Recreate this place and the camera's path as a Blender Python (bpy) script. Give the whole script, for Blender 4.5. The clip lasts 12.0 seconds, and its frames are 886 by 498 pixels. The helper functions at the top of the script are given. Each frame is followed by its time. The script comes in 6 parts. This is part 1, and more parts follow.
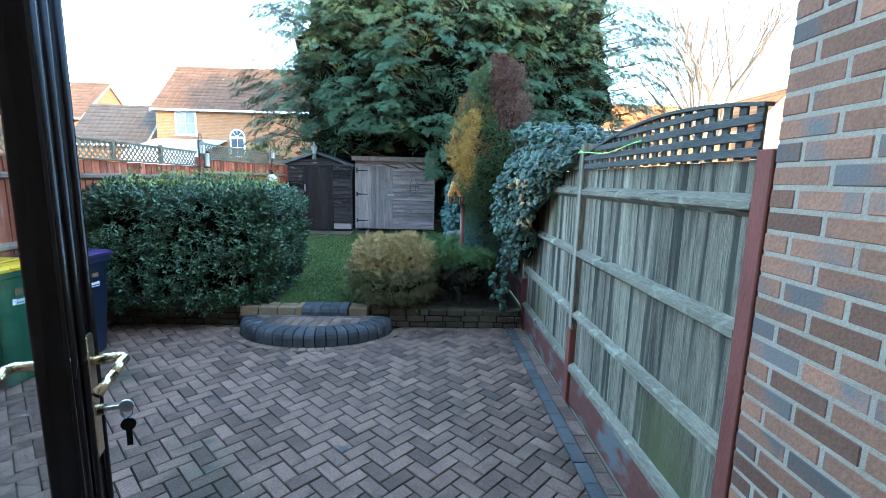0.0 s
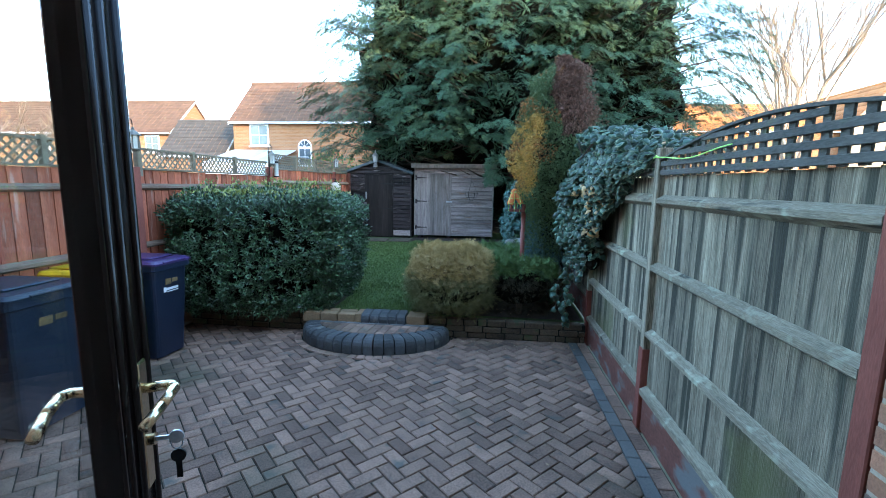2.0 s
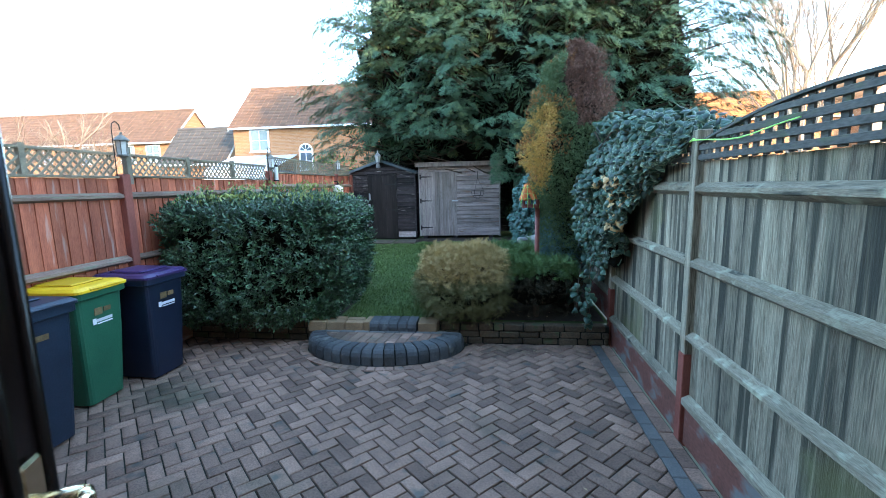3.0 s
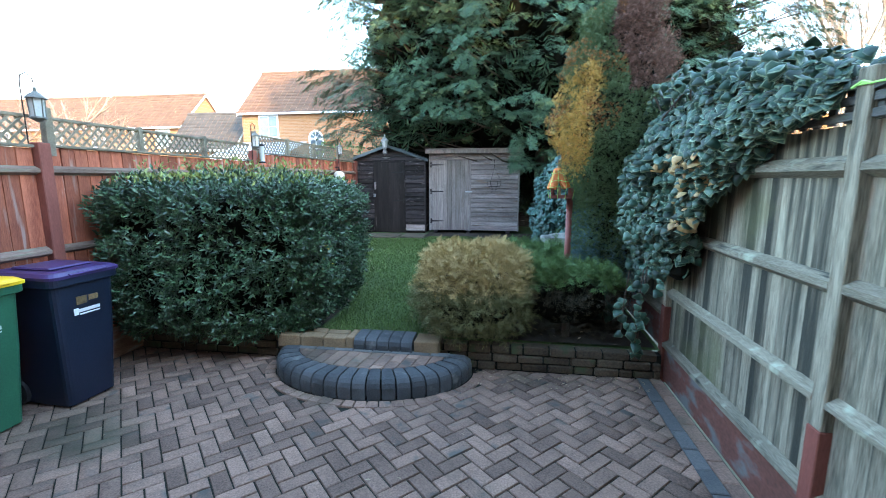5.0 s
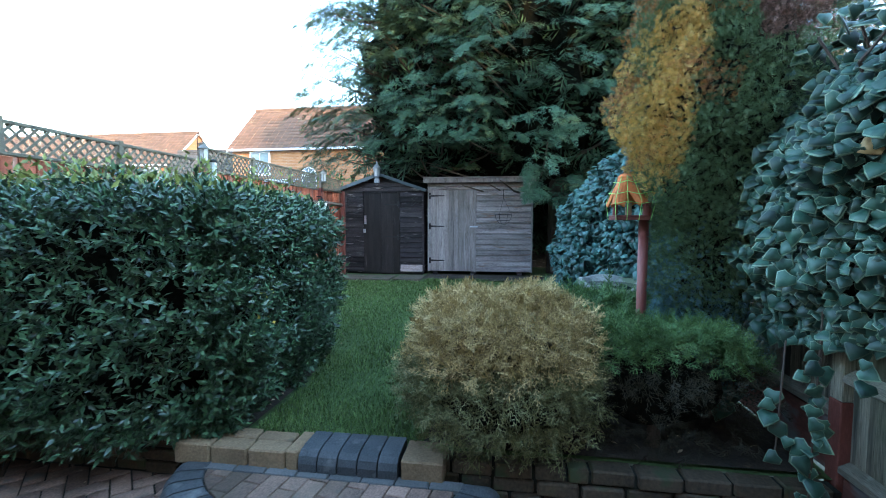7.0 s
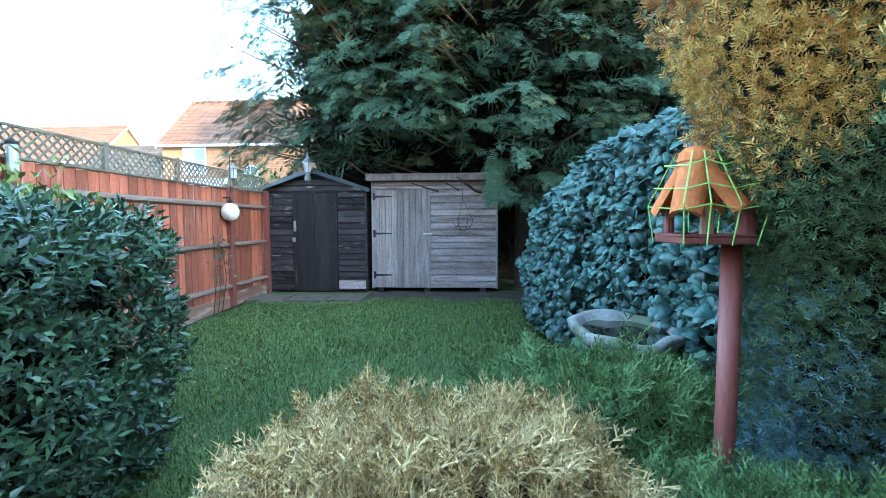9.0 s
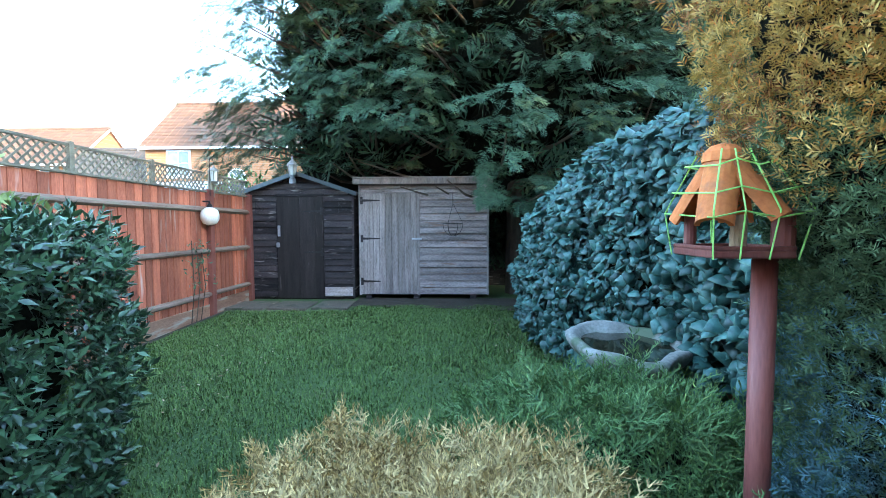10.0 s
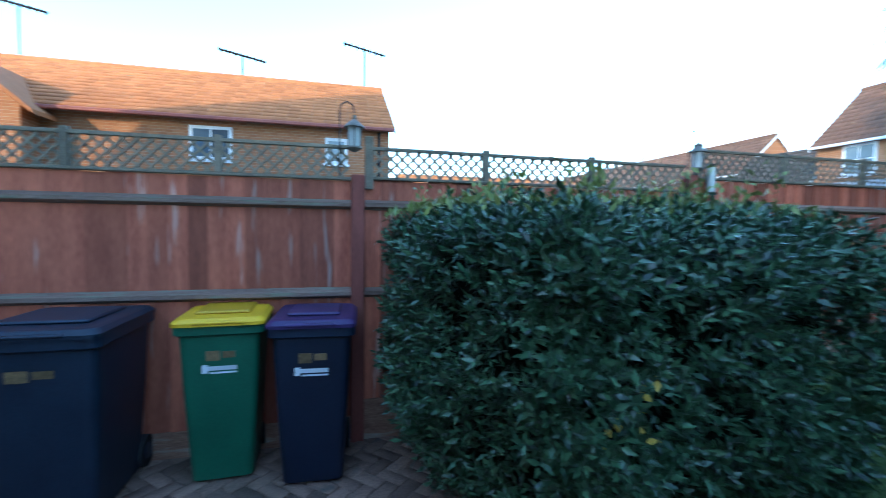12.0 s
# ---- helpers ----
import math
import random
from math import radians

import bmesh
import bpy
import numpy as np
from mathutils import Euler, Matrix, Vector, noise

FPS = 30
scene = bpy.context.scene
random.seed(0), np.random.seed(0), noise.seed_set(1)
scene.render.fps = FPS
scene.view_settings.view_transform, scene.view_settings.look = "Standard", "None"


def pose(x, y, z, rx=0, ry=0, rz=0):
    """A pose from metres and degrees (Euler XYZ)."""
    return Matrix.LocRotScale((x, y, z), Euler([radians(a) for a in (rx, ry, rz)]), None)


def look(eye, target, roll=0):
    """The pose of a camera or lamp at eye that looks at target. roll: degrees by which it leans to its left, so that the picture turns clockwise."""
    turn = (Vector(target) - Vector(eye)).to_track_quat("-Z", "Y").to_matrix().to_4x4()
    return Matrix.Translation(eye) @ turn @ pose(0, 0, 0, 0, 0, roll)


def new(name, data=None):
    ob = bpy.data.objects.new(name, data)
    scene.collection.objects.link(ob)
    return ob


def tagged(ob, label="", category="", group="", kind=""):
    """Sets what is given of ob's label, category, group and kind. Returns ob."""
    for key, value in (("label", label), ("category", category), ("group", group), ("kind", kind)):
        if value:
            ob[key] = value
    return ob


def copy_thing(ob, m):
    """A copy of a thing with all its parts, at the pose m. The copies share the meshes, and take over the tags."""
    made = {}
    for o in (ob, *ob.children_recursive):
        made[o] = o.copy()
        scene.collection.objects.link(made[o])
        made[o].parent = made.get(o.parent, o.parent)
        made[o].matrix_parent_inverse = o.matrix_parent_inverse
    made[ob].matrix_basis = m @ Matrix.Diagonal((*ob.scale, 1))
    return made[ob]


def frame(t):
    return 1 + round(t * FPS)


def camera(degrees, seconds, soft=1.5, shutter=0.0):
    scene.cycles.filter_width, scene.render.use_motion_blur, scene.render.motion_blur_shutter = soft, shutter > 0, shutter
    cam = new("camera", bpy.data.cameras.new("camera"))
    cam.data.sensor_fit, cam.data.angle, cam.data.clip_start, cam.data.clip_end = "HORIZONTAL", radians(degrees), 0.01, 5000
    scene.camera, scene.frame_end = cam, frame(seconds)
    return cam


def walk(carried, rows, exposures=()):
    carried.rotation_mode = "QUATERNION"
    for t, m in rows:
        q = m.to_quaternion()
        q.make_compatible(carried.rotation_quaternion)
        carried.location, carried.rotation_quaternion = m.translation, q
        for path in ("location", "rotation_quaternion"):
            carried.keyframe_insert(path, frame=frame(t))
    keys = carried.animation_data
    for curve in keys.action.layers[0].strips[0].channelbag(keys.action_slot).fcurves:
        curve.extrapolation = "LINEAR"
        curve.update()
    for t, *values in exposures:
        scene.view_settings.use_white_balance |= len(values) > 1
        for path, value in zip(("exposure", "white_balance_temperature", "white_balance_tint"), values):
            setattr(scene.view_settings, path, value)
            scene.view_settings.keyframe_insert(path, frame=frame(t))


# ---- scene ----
cam = camera(91.5, 12.0, soft=0.8, shutter=0.2)
PATH = [
    (0, (0.335, -1.789, 1.795), (0.395, 0.185, 1.481), 1.4),
    (0.5, (0.31, -1.7, 1.803), (0.353, 0.277, 1.502), 1.4),
    (1, (0.315, -1.668, 1.807), (0.334, 0.311, 1.513), 1.4),
    (1.5, (0.317, -1.679, 1.813), (0.205, 0.297, 1.522), 1.1),
    (2, (0.313, -1.675, 1.816), (0.108, 0.293, 1.523), 0.9),
    (2.5, (0.258, -1.557, 1.799), (0.035, 0.409, 1.507), -0.5),
    (3, (0.21, -1.38, 1.788), (-0.016, 0.586, 1.494), -1.2),
    (4.8, (0.185, -0.406, 1.7), (-0.064, 1.553, 1.377), -0.1),
    (5, (0.167, -0.332, 1.681), (-0.124, 1.62, 1.359), 0.0),
    (5.5, (0.11, -0.073, 1.595), (-0.343, 1.85, 1.287), -0.1),
    (6, (0.015, 0.25, 1.524), (-0.449, 2.185, 1.317), 0.2),
    (6.5, (-0.061, 0.67, 1.472), (-0.457, 2.623, 1.298), 0.1),
    (7, (-0.104, 1.136, 1.482), (-0.39, 3.111, 1.354), 0.1),
    (7.2, (-0.121, 1.316, 1.471), (-0.372, 3.296, 1.343), 0.1),
    (8.8, (-0.022, 2.596, 1.545), (-0.154, 4.588, 1.416), -0.2),
    (9, (-0.039, 2.671, 1.557), (-0.162, 4.664, 1.436), -0.2),
    (9.5, (-0.052, 2.798, 1.562), (-0.151, 4.792, 1.453), -0.2),
    (10, (-0.044, 2.872, 1.573), (-0.121, 4.868, 1.469), -0.2),
    (10.5, (-0.065, 2.902, 1.567), (-0.391, 4.873, 1.47), -0.2),
    (11, (-0.093, 2.842, 1.573), (-1.033, 4.605, 1.48), 0.0),
    (11.5, (-0.204, 2.751, 1.557), (-1.768, 3.995, 1.469), 0.3),
    (12, (-0.274, 2.493, 1.582), (-2.213, 2.976, 1.486), 0.8),
]
walk(cam, [(t, look(eye, target, roll)) for t, eye, target, roll in PATH], [(0, 4.05, 5950, 4), (.5, 3.8, 5950, 4), (1.0, 3.75, 5950, 4), (3.2, 3.9, 6100, 5), (5.0, 4.2, 6400, 7), (6.0, 4.15, 6250, 6), (6.5, 3.9, 6000, 5), (7.2, 3.9, 5950, 4), (9.0, 4.4, 5900, 5), (10.4, 4.25, 5900, 5), (12.0, 2.8, 5000, 2)])

# ---------------- world, sun, exposure ----------------
SUN_AZ, SUN_EL = radians(138), radians(14)
world = bpy.data.worlds.new("world")
scene.world = world
world.use_nodes = True
wn = world.node_tree.nodes
sky = wn.new("ShaderNodeTexSky")
sky.sky_type, sky.sun_disc, sky.sun_elevation, sky.sun_rotation = "NISHITA", False, SUN_EL, SUN_AZ
sky.air_density, sky.dust_density, sky.ozone_density = 1.0, 0.4, 1.2
world.node_tree.links.new(sky.outputs[0], wn["Background"].inputs[0])
wn["Background"].inputs[1].default_value = 0.15
sun = new("sun", bpy.data.lights.new("sun", "SUN"))
sun.data.energy, sun.data.angle, sun.data.color = 0.75, radians(0.6), (1.0, 0.66, 0.34)
SUN_DIR = Vector((math.sin(SUN_AZ) * math.cos(SUN_EL), math.cos(SUN_AZ) * math.cos(SUN_EL), math.sin(SUN_EL)))
sun.matrix_world = look(SUN_DIR * 60, (0, 0, 0))

# ---------------- materials ----------------


def mat(name, c1, c2, scale=3.0, fine=40.0, rough=0.75, bump=0.25, stretch=(1, 1, 1), vary=0.25, island=False, stain=None,
        stain_scale=2.0, stain_at=0.6, metal=0.0, spec=0.4, contrast=0.35, patch=None):
    """Base colour from two scales of noise, a value shift for each piece, optional stains of a third colour.
    patch: (colour, scale, threshold) of growth that runs on from piece to piece."""
    m = bpy.data.materials.new(name)
    m.use_nodes = True
    nt = m.node_tree
    n, ln = nt.nodes, nt.links.new
    b = n["Principled BSDF"]
    tc, info = n.new("ShaderNodeTexCoord"), n.new("ShaderNodeNewGeometry" if island else "ShaderNodeObjectInfo")
    rnd = info.outputs["Random Per Island" if island else "Random"]
    sh = n.new("ShaderNodeVectorMath")
    sh.operation = "SCALE"
    sh.inputs[0].default_value = (13.0, 7.0, 19.0)
    ln(rnd, sh.inputs["Scale"])
    add = n.new("ShaderNodeVectorMath")
    ln(tc.outputs["Object"], add.inputs[0])
    ln(sh.outputs[0], add.inputs[1])
    mp = n.new("ShaderNodeMapping")
    mp.inputs["Scale"].default_value = stretch
    ln(add.outputs[0], mp.inputs[0])
    big, small = n.new("ShaderNodeTexNoise"), n.new("ShaderNodeTexNoise")
    for nz, sc, det in ((big, scale, 4), (small, fine, 3)):
        nz.inputs["Scale"].default_value, nz.inputs["Detail"].default_value = sc, det
        ln(mp.outputs[0], nz.inputs[0])
    mixf = n.new("ShaderNodeMath")
    mixf.operation = "MULTIPLY_ADD"
    ln(small.outputs[0], mixf.inputs[0])
    mixf.inputs[1].default_value = 0.5
    half = n.new("ShaderNodeMath")
    half.operation = "MULTIPLY"
    ln(big.outputs[0], half.inputs[0])
    half.inputs[1].default_value = 0.5
    ln(half.outputs[0], mixf.inputs[2])
    ramp = n.new("ShaderNodeValToRGB")
    ramp.color_ramp.elements[0].position, ramp.color_ramp.elements[1].position = 0.5 - contrast / 2, 0.5 + contrast / 2
    ramp.color_ramp.elements[0].color, ramp.color_ramp.elements[1].color = (*c1, 1), (*c2, 1)
    ln(mixf.outputs[0], ramp.inputs[0])
    out = ramp.outputs[0]
    if stain:
        sn = n.new("ShaderNodeTexNoise")
        sn.inputs["Scale"].default_value, sn.inputs["Detail"].default_value = stain_scale, 6
        ln(mp.outputs[0], sn.inputs[0])
        sr = n.new("ShaderNodeValToRGB")
        sr.color_ramp.elements[0].position, sr.color_ramp.elements[1].position = stain_at, min(stain_at + 0.1, 1)
        ln(sn.outputs[0], sr.inputs[0])
        mx = n.new("ShaderNodeMixRGB")
        mx.inputs[2].default_value = (*stain, 1)
        ln(sr.outputs[0], mx.inputs[0])
        ln(out, mx.inputs[1])
        out = mx.outputs[0]
    if patch:
        geo, pn, pr, px = n.new("ShaderNodeNewGeometry"), n.new("ShaderNodeTexNoise"), n.new("ShaderNodeValToRGB"), n.new("ShaderNodeMixRGB")
        pn.inputs["Scale"].default_value, pn.inputs["Detail"].default_value = patch[1], 7
        pr.color_ramp.elements[0].position, pr.color_ramp.elements[1].position = patch[2], min(patch[2] + 0.16, 1)
        px.inputs[2].default_value = (*patch[0], 1)
        ln(geo.outputs["Position"], pn.inputs[0])
        ln(pn.outputs[0], pr.inputs[0])
        ln(pr.outputs[0], px.inputs[0])
        ln(out, px.inputs[1])
        out = px.outputs[0]
    hsv, mr = n.new("ShaderNodeHueSaturation"), n.new("ShaderNodeMapRange")
    mr.inputs[3].default_value, mr.inputs[4].default_value = 1 - vary, 1 + vary
    ln(rnd, mr.inputs[0])
    ln(mr.outputs[0], hsv.inputs["Value"])
    ln(out, hsv.inputs["Color"])
    ln(hsv.outputs[0], b.inputs["Base Color"])
    b.inputs["Roughness"].default_value, b.inputs["Metallic"].default_value = rough, metal
    b.inputs["Specular IOR Level"].default_value = spec
    if bump:
        bp = n.new("ShaderNodeBump")
        bp.inputs["Strength"].default_value, bp.inputs["Distance"].default_value = bump, 0.01
        ln(mixf.outputs[0], bp.inputs["Height"])
        ln(bp.outputs[0], b.inputs["Normal"])
    return m


def brick_mat(name, c1, c2, mortar, turn=0.0):
    """A far brick wall: courses of 75 mm."""
    m = bpy.data.materials.new(name)
    m.use_nodes = True
    n, ln = m.node_tree.nodes, m.node_tree.links.new
    tc, mp, br = n.new("ShaderNodeTexCoord"), n.new("ShaderNodeMapping"), n.new("ShaderNodeTexBrick")
    mp.inputs["Rotation"].default_value = (radians(90), 0, radians(turn))
    ln(tc.outputs["Object"], mp.inputs[0])
    ln(mp.outputs[0], br.inputs[0])
    br.inputs["Scale"].default_value = 1.0
    br.inputs["Brick Width"].default_value, br.inputs["Row Height"].default_value, br.inputs["Mortar Size"].default_value = 0.225, 0.075, 0.005
    br.inputs["Color1"].default_value, br.inputs["Color2"].default_value, br.inputs["Mortar"].default_value = (*c1, 1), (*c2, 1), (*mortar, 1)
    ln(br.outputs[0], n["Principled BSDF"].inputs["Base Color"])
    n["Principled BSDF"].inputs["Roughness"].default_value = 0.9
    return m


def glass_mat(name, tint=(1, 1, 1), rough=0.0):
    m = bpy.data.materials.new(name)
    m.use_nodes = True
    b = m.node_tree.nodes["Principled BSDF"]
    b.inputs["Base Color"].default_value, b.inputs["Roughness"].default_value = (*tint, 1), rough
    b.inputs["Transmission Weight"].default_value, b.inputs["IOR"].default_value = 1.0, 1.45
    return m


PAVER = mat("paver", (.12, .078, .058), (.31, .195, .14), 3, 90, .88, .6, vary=.34, stain=(.1, .09, .075), stain_scale=5, stain_at=.6, contrast=.3, patch=((.066, .066, .04), .9, .56))
PAVER_BLUE = mat("paver_blue", (.075, .08, .08), (.15, .145, .135), 4, 90, .8, .5, vary=.2)
JOINT = mat("joint_sand", (.008, .009, .006), (.024, .025, .016), 6, 80, .95, .5)
KERB = mat("kerb_block", (.04, .044, .046), (.11, .115, .115), 5, 120, .7, .8, vary=.25, stain=(.17, .17, .16), stain_scale=8, stain_at=.62, spec=.25)
BUFF = mat("buff_block", (.17, .112, .06), (.35, .235, .13), 5, 80, .85, .7, vary=.2, stain=(.09, .08, .05), stain_scale=5, stain_at=.62)
WALLBRICK = mat("old_wall_brick", (.05, .038, .025), (.14, .1, .06), 5, 60, .9, .6, vary=.3, stain=(.07, .085, .04), stain_scale=5, stain_at=.55)
BRICK = mat("brick", (.17, .085, .055), (.36, .175, .1), 3, 90, .85, .5, vary=.42, stain=(.15, .13, .115), stain_scale=3.5, stain_at=.52, contrast=.4)
MORTAR = mat("mortar", (.4, .33, .24), (.56, .48, .37), 8, 120, .95, .6)
REDWOOD = mat("red_stained_wood", (.24, .062, .034), (.54, .17, .09), 2.2, 30, .75, .45, (6, 6, .6), .36, stain=(.5, .33, .27), stain_scale=2.4, stain_at=.62)
REDRAIL = mat("weathered_rail", (.14, .085, .06), (.28, .2, .15), 3, 40, .85, .5, (6, .6, 6), .15, stain=(.2, .19, .13), stain_scale=5, stain_at=.55)
GREYWOOD = mat("grey_weathered_wood", (.085, .076, .052), (.4, .35, .25), 1.5, 24, .85, .8, (10, 10, .45), .3, stain=(.05, .05, .036), stain_scale=1.0, stain_at=.5, contrast=.31, patch=((.15, .155, .065), 1.1, .56))
GREYRAIL = mat("lichened_rail", (.13, .115, .08), (.36, .32, .23), 3, 40, .9, .8, (6, .7, 6), .2, stain=(.06, .06, .045), stain_scale=3, stain_at=.58, patch=((.42, .43, .31), 9, .58))
GRAVELBOARD = mat("red_gravel_board", (.13, .055, .04), (.26, .1, .07), 3, 30, .85, .4, (1, 1, 2), .1, stain=(.2, .2, .19), stain_scale=3, stain_at=.52)
REDPOST = mat("red_post", (.17, .05, .035), (.27, .085, .06), 4, 40, .8, .3, (4, 4, .8), .1)
DARKLATTICE = mat("dark_trellis", (.05, .055, .05), (.13, .13, .115), 4, 40, .85, .4, (3, .8, 3), .2, stain=(.1, .12, .07), stain_scale=5, stain_at=.6)
LATTICE = mat("trellis_wood", (.12, .1, .07), (.24, .21, .15), 4, 40, .85, .4, (3, 2, 3), .2)
SHEDDARK = mat("dark_stained_shed", (.012, .01, .011), (.06, .049, .047), 3, 40, .8, .7, (1, 1, 6), .5, stain=(.2, .175, .16), stain_scale=4, stain_at=.6, spec=.15)
SHEDDOOR = mat("dark_shed_door", (.016, .013, .012), (.036, .029, .026), 3, 40, .75, .4, (6, 6, .7), .2, stain=(.1, .085, .075), stain_scale=3, stain_at=.66, spec=.15)
SHEDGREY = mat("silvered_shed", (.09, .07, .062), (.44, .36, .33), 2.5, 30, .85, .6, (.8, 1, 7), .3, stain=(.2, .115, .075), stain_scale=3, stain_at=.6)
SHEDGREYV = mat("silvered_shed_door", (.1, .08, .068), (.36, .3, .27), 2.5, 30, .85, .5, (8, 1, .7), .3, stain=(.24, .13, .09), stain_scale=2, stain_at=.68)
FELT = mat("roof_felt", (.05, .07, .075), (.11, .13, .135), 5, 120, .9, .4)
IRON = mat("black_iron", (.012, .012, .012), (.03, .028, .026), 10, 60, .5, .2, metal=.6)
STEEL = mat("galvanised", (.35, .35, .36), (.55, .55, .56), 10, 60, .4, .1, metal=.9)
BRASS = mat("brass", (.55, .44, .28), (.72, .62, .44), 12, 80, .22, .05, metal=1.0)
DOORBROWN = mat("dark_brown_door", (.005, .003, .0025), (.011, .006, .005), 3, 40, .22, .1, (6, 6, .5), spec=.3)
BINBLUE = mat("navy_plastic", (.007, .013, .03), (.014, .024, .05), 4, 90, .45, .15, spec=.5)
BINGREEN = mat("green_plastic", (.018, .085, .045), (.03, .125, .065), 4, 90, .45, .15, spec=.5)
BINDARK = mat("dark_blue_plastic", (.008, .016, .032), (.02, .034, .058), 4, 90, .45, .15, spec=.5)
LIDPURPLE = mat("purple_plastic", (.032, .018, .07), (.055, .03, .11), 4, 90, .32, .12, spec=.5)
LIDYELLOW = mat("yellow_plastic", (.68, .4, .01), (.82, .52, .02), 4, 90, .4, .1, spec=.5)
RUBBER = mat("black_rubber", (.015, .015, .015), (.03, .03, .03), 8, 80, .8, .2)
WHITEPRINT = mat("white_print", (.7, .72, .72), (.8, .8, .8), 8, 80, .6, 0)
TANPLATE = mat("number_sticker", (.12, .08, .04), (.3, .2, .09), 40, 120, .5, .1)
TERRA = mat("terracotta", (.5, .13, .035), (.72, .23, .06), 6, 60, .8, .4, vary=.16, stain=(.3, .12, .06), stain_scale=9, stain_at=.6)
POLERED = mat("red_brown_pole", (.16, .045, .035), (.25, .075, .055), 4, 40, .5, .2, (5, 5, .6))
LOG = mat("log", (.2, .12, .06), (.35, .22, .12), 6, 60, .85, .4, (5, 5, 1))
STRING = mat("green_string", (.3, .6, .12), (.42, .75, .2), 20, 80, .6, 0)
STONE = mat("mossy_stone", (.2, .19, .16), (.42, .41, .36), 7, 60, .95, .6, stain=(.14, .17, .1), stain_scale=5, stain_at=.55)
WATER = mat("dark_water", (.015, .014, .008), (.03, .027, .015), 3, 10, .05, .02, spec=.5)
LANTERN = mat("lantern_frame", (.1, .1, .085), (.2, .19, .16), 20, 80, .6, .2)
LANTERNGLASS = mat("frosted_pane", (.4, .42, .4), (.55, .57, .54), 10, 60, .25, .05, spec=.5)
WHITEPAINT = mat("white_paint", (.62, .64, .66), (.8, .81, .82), 10, 60, .4, .1)
GREYPAINT = mat("aged_white_paint", (.13, .135, .14), (.3, .31, .32), 14, 60, .5, .2)
GLOBE = mat("cream_globe", (.5, .44, .36), (.68, .62, .52), 10, 60, .5, .1)
SOIL = mat("soil", (.02, .015, .01), (.06, .045, .03), 5, 70, .95, .9, stain=(.1, .07, .045), stain_scale=14, stain_at=.62)
TURF = mat("turf", (.035, .065, .018), (.085, .13, .035), 1.2, 60, .95, .8, stain=(.075, .08, .03), stain_scale=1.4, stain_at=.6)
GROUND = mat("ground", (.07, .075, .045), (.14, .13, .09), .2, 3, .95, .3)
SLAB = mat("paving_slab", (.075, .06, .042), (.15, .12, .088), 4, 80, .9, .5, stain=(.06, .06, .035), stain_scale=4, stain_at=.55)
WORNBOARD = mat("worn_gravel_board", (.16, .075, .045), (.34, .19, .12), 3, 30, .85, .5, (4, .7, 4), .2, stain=(.33, .29, .23), stain_scale=3, stain_at=.55)
BARK = mat("bark", (.05, .035, .025), (.12, .085, .06), 4, 40, .9, .7, (4, 4, .7))
BIRCH = mat("birch_bark", (.16, .11, .08), (.36, .27, .2), 2, 20, .8, .2)
TWIG = mat("twigs", (.07, .045, .03), (.14, .09, .06), 5, 30, .85, .1)
ROOF1 = mat("orange_roof_tile", (.3, .115, .04), (.46, .19, .07), 2, 20, .85, .3, vary=.16, island=True, stain=(.25, .2, .1), stain_scale=2, stain_at=.66)
ROOF2 = mat("brown_roof_tile", (.085, .05, .035), (.16, .09, .06), 2, 20, .85, .3, vary=.12, island=True, stain=(.3, .27, .16), stain_scale=3, stain_at=.68)
ROOF3 = mat("grey_roof_tile", (.045, .04, .038), (.095, .083, .077), 2, 20, .85, .3, vary=.12, island=True)
FARBRICK = brick_mat("far_brick", (.33, .15, .065), (.26, .11, .045), (.36, .26, .18))
FARBRICK_SIDE = brick_mat("far_brick_side", (.33, .15, .065), (.26, .11, .045), (.36, .26, .18), 90)
WINDARK = mat("window_glass", (.05, .07, .09), (.12, .15, .18), .7, 4, .08, 0, spec=.6)
POLY = mat("translucent_roof_sheet", (.42, .47, .52), (.58, .62, .66), 2, 20, .35, .05)
PLASTER = mat("plaster", (.6, .58, .54), (.72, .7, .66), 3, 40, .9, .1)
GLASS = glass_mat("door_glass", (.93, .97, .96))


def leafmat(name, c1, c2, rough=.5, vary=.35, spec=.35, stain=None, stain_at=.62, scale=1.6):
    return mat(name, c1, c2, scale, 30, rough, 0, vary=vary, island=True, spec=spec, stain=stain, stain_scale=1.5, stain_at=stain_at, contrast=.3)


HEDGE = leafmat("hedge_leaf", (.018, .05, .024), (.1, .175, .078), .28, .6, .5)
HEDGETIP = leafmat("young_hedge_leaf", (.13, .18, .04), (.3, .32, .09), .4, .3, .4)
YELLOWLEAF = leafmat("yellow_leaf", (.6, .42, .06), (.75, .55, .12), .5, .2)
# near-black: the shade deep between leaves and twigs, given as a colour
SHADECORE = mat("core_shade", (.004, .005, .003), (.014, .013, .008), 20, 60, .95, .9, spec=.1)
IVYLEAF = leafmat("ivy_leaf", (.013, .042, .028), (.055, .112, .072), .42, .55, .35)
IVYEDGE = leafmat("ivy_leaf_margin", (.06, .105, .065), (.2, .26, .16), .5, .5, .3)
IVYDEEP = leafmat("ivy_deep_leaf", (.014, .05, .045), (.08, .17, .138), .38, .55, .4)
IVYPALE = leafmat("ivy_deep_margin", (.03, .075, .06), (.11, .19, .14), .45, .5, .3)
# tan in place of the warm light that falls on part of the ivy
IVYTAN = leafmat("warm_lit_ivy_leaf", (.28, .18, .07), (.58, .42, .2), .5, .35, .3)
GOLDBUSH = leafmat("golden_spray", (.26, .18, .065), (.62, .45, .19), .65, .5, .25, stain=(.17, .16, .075))
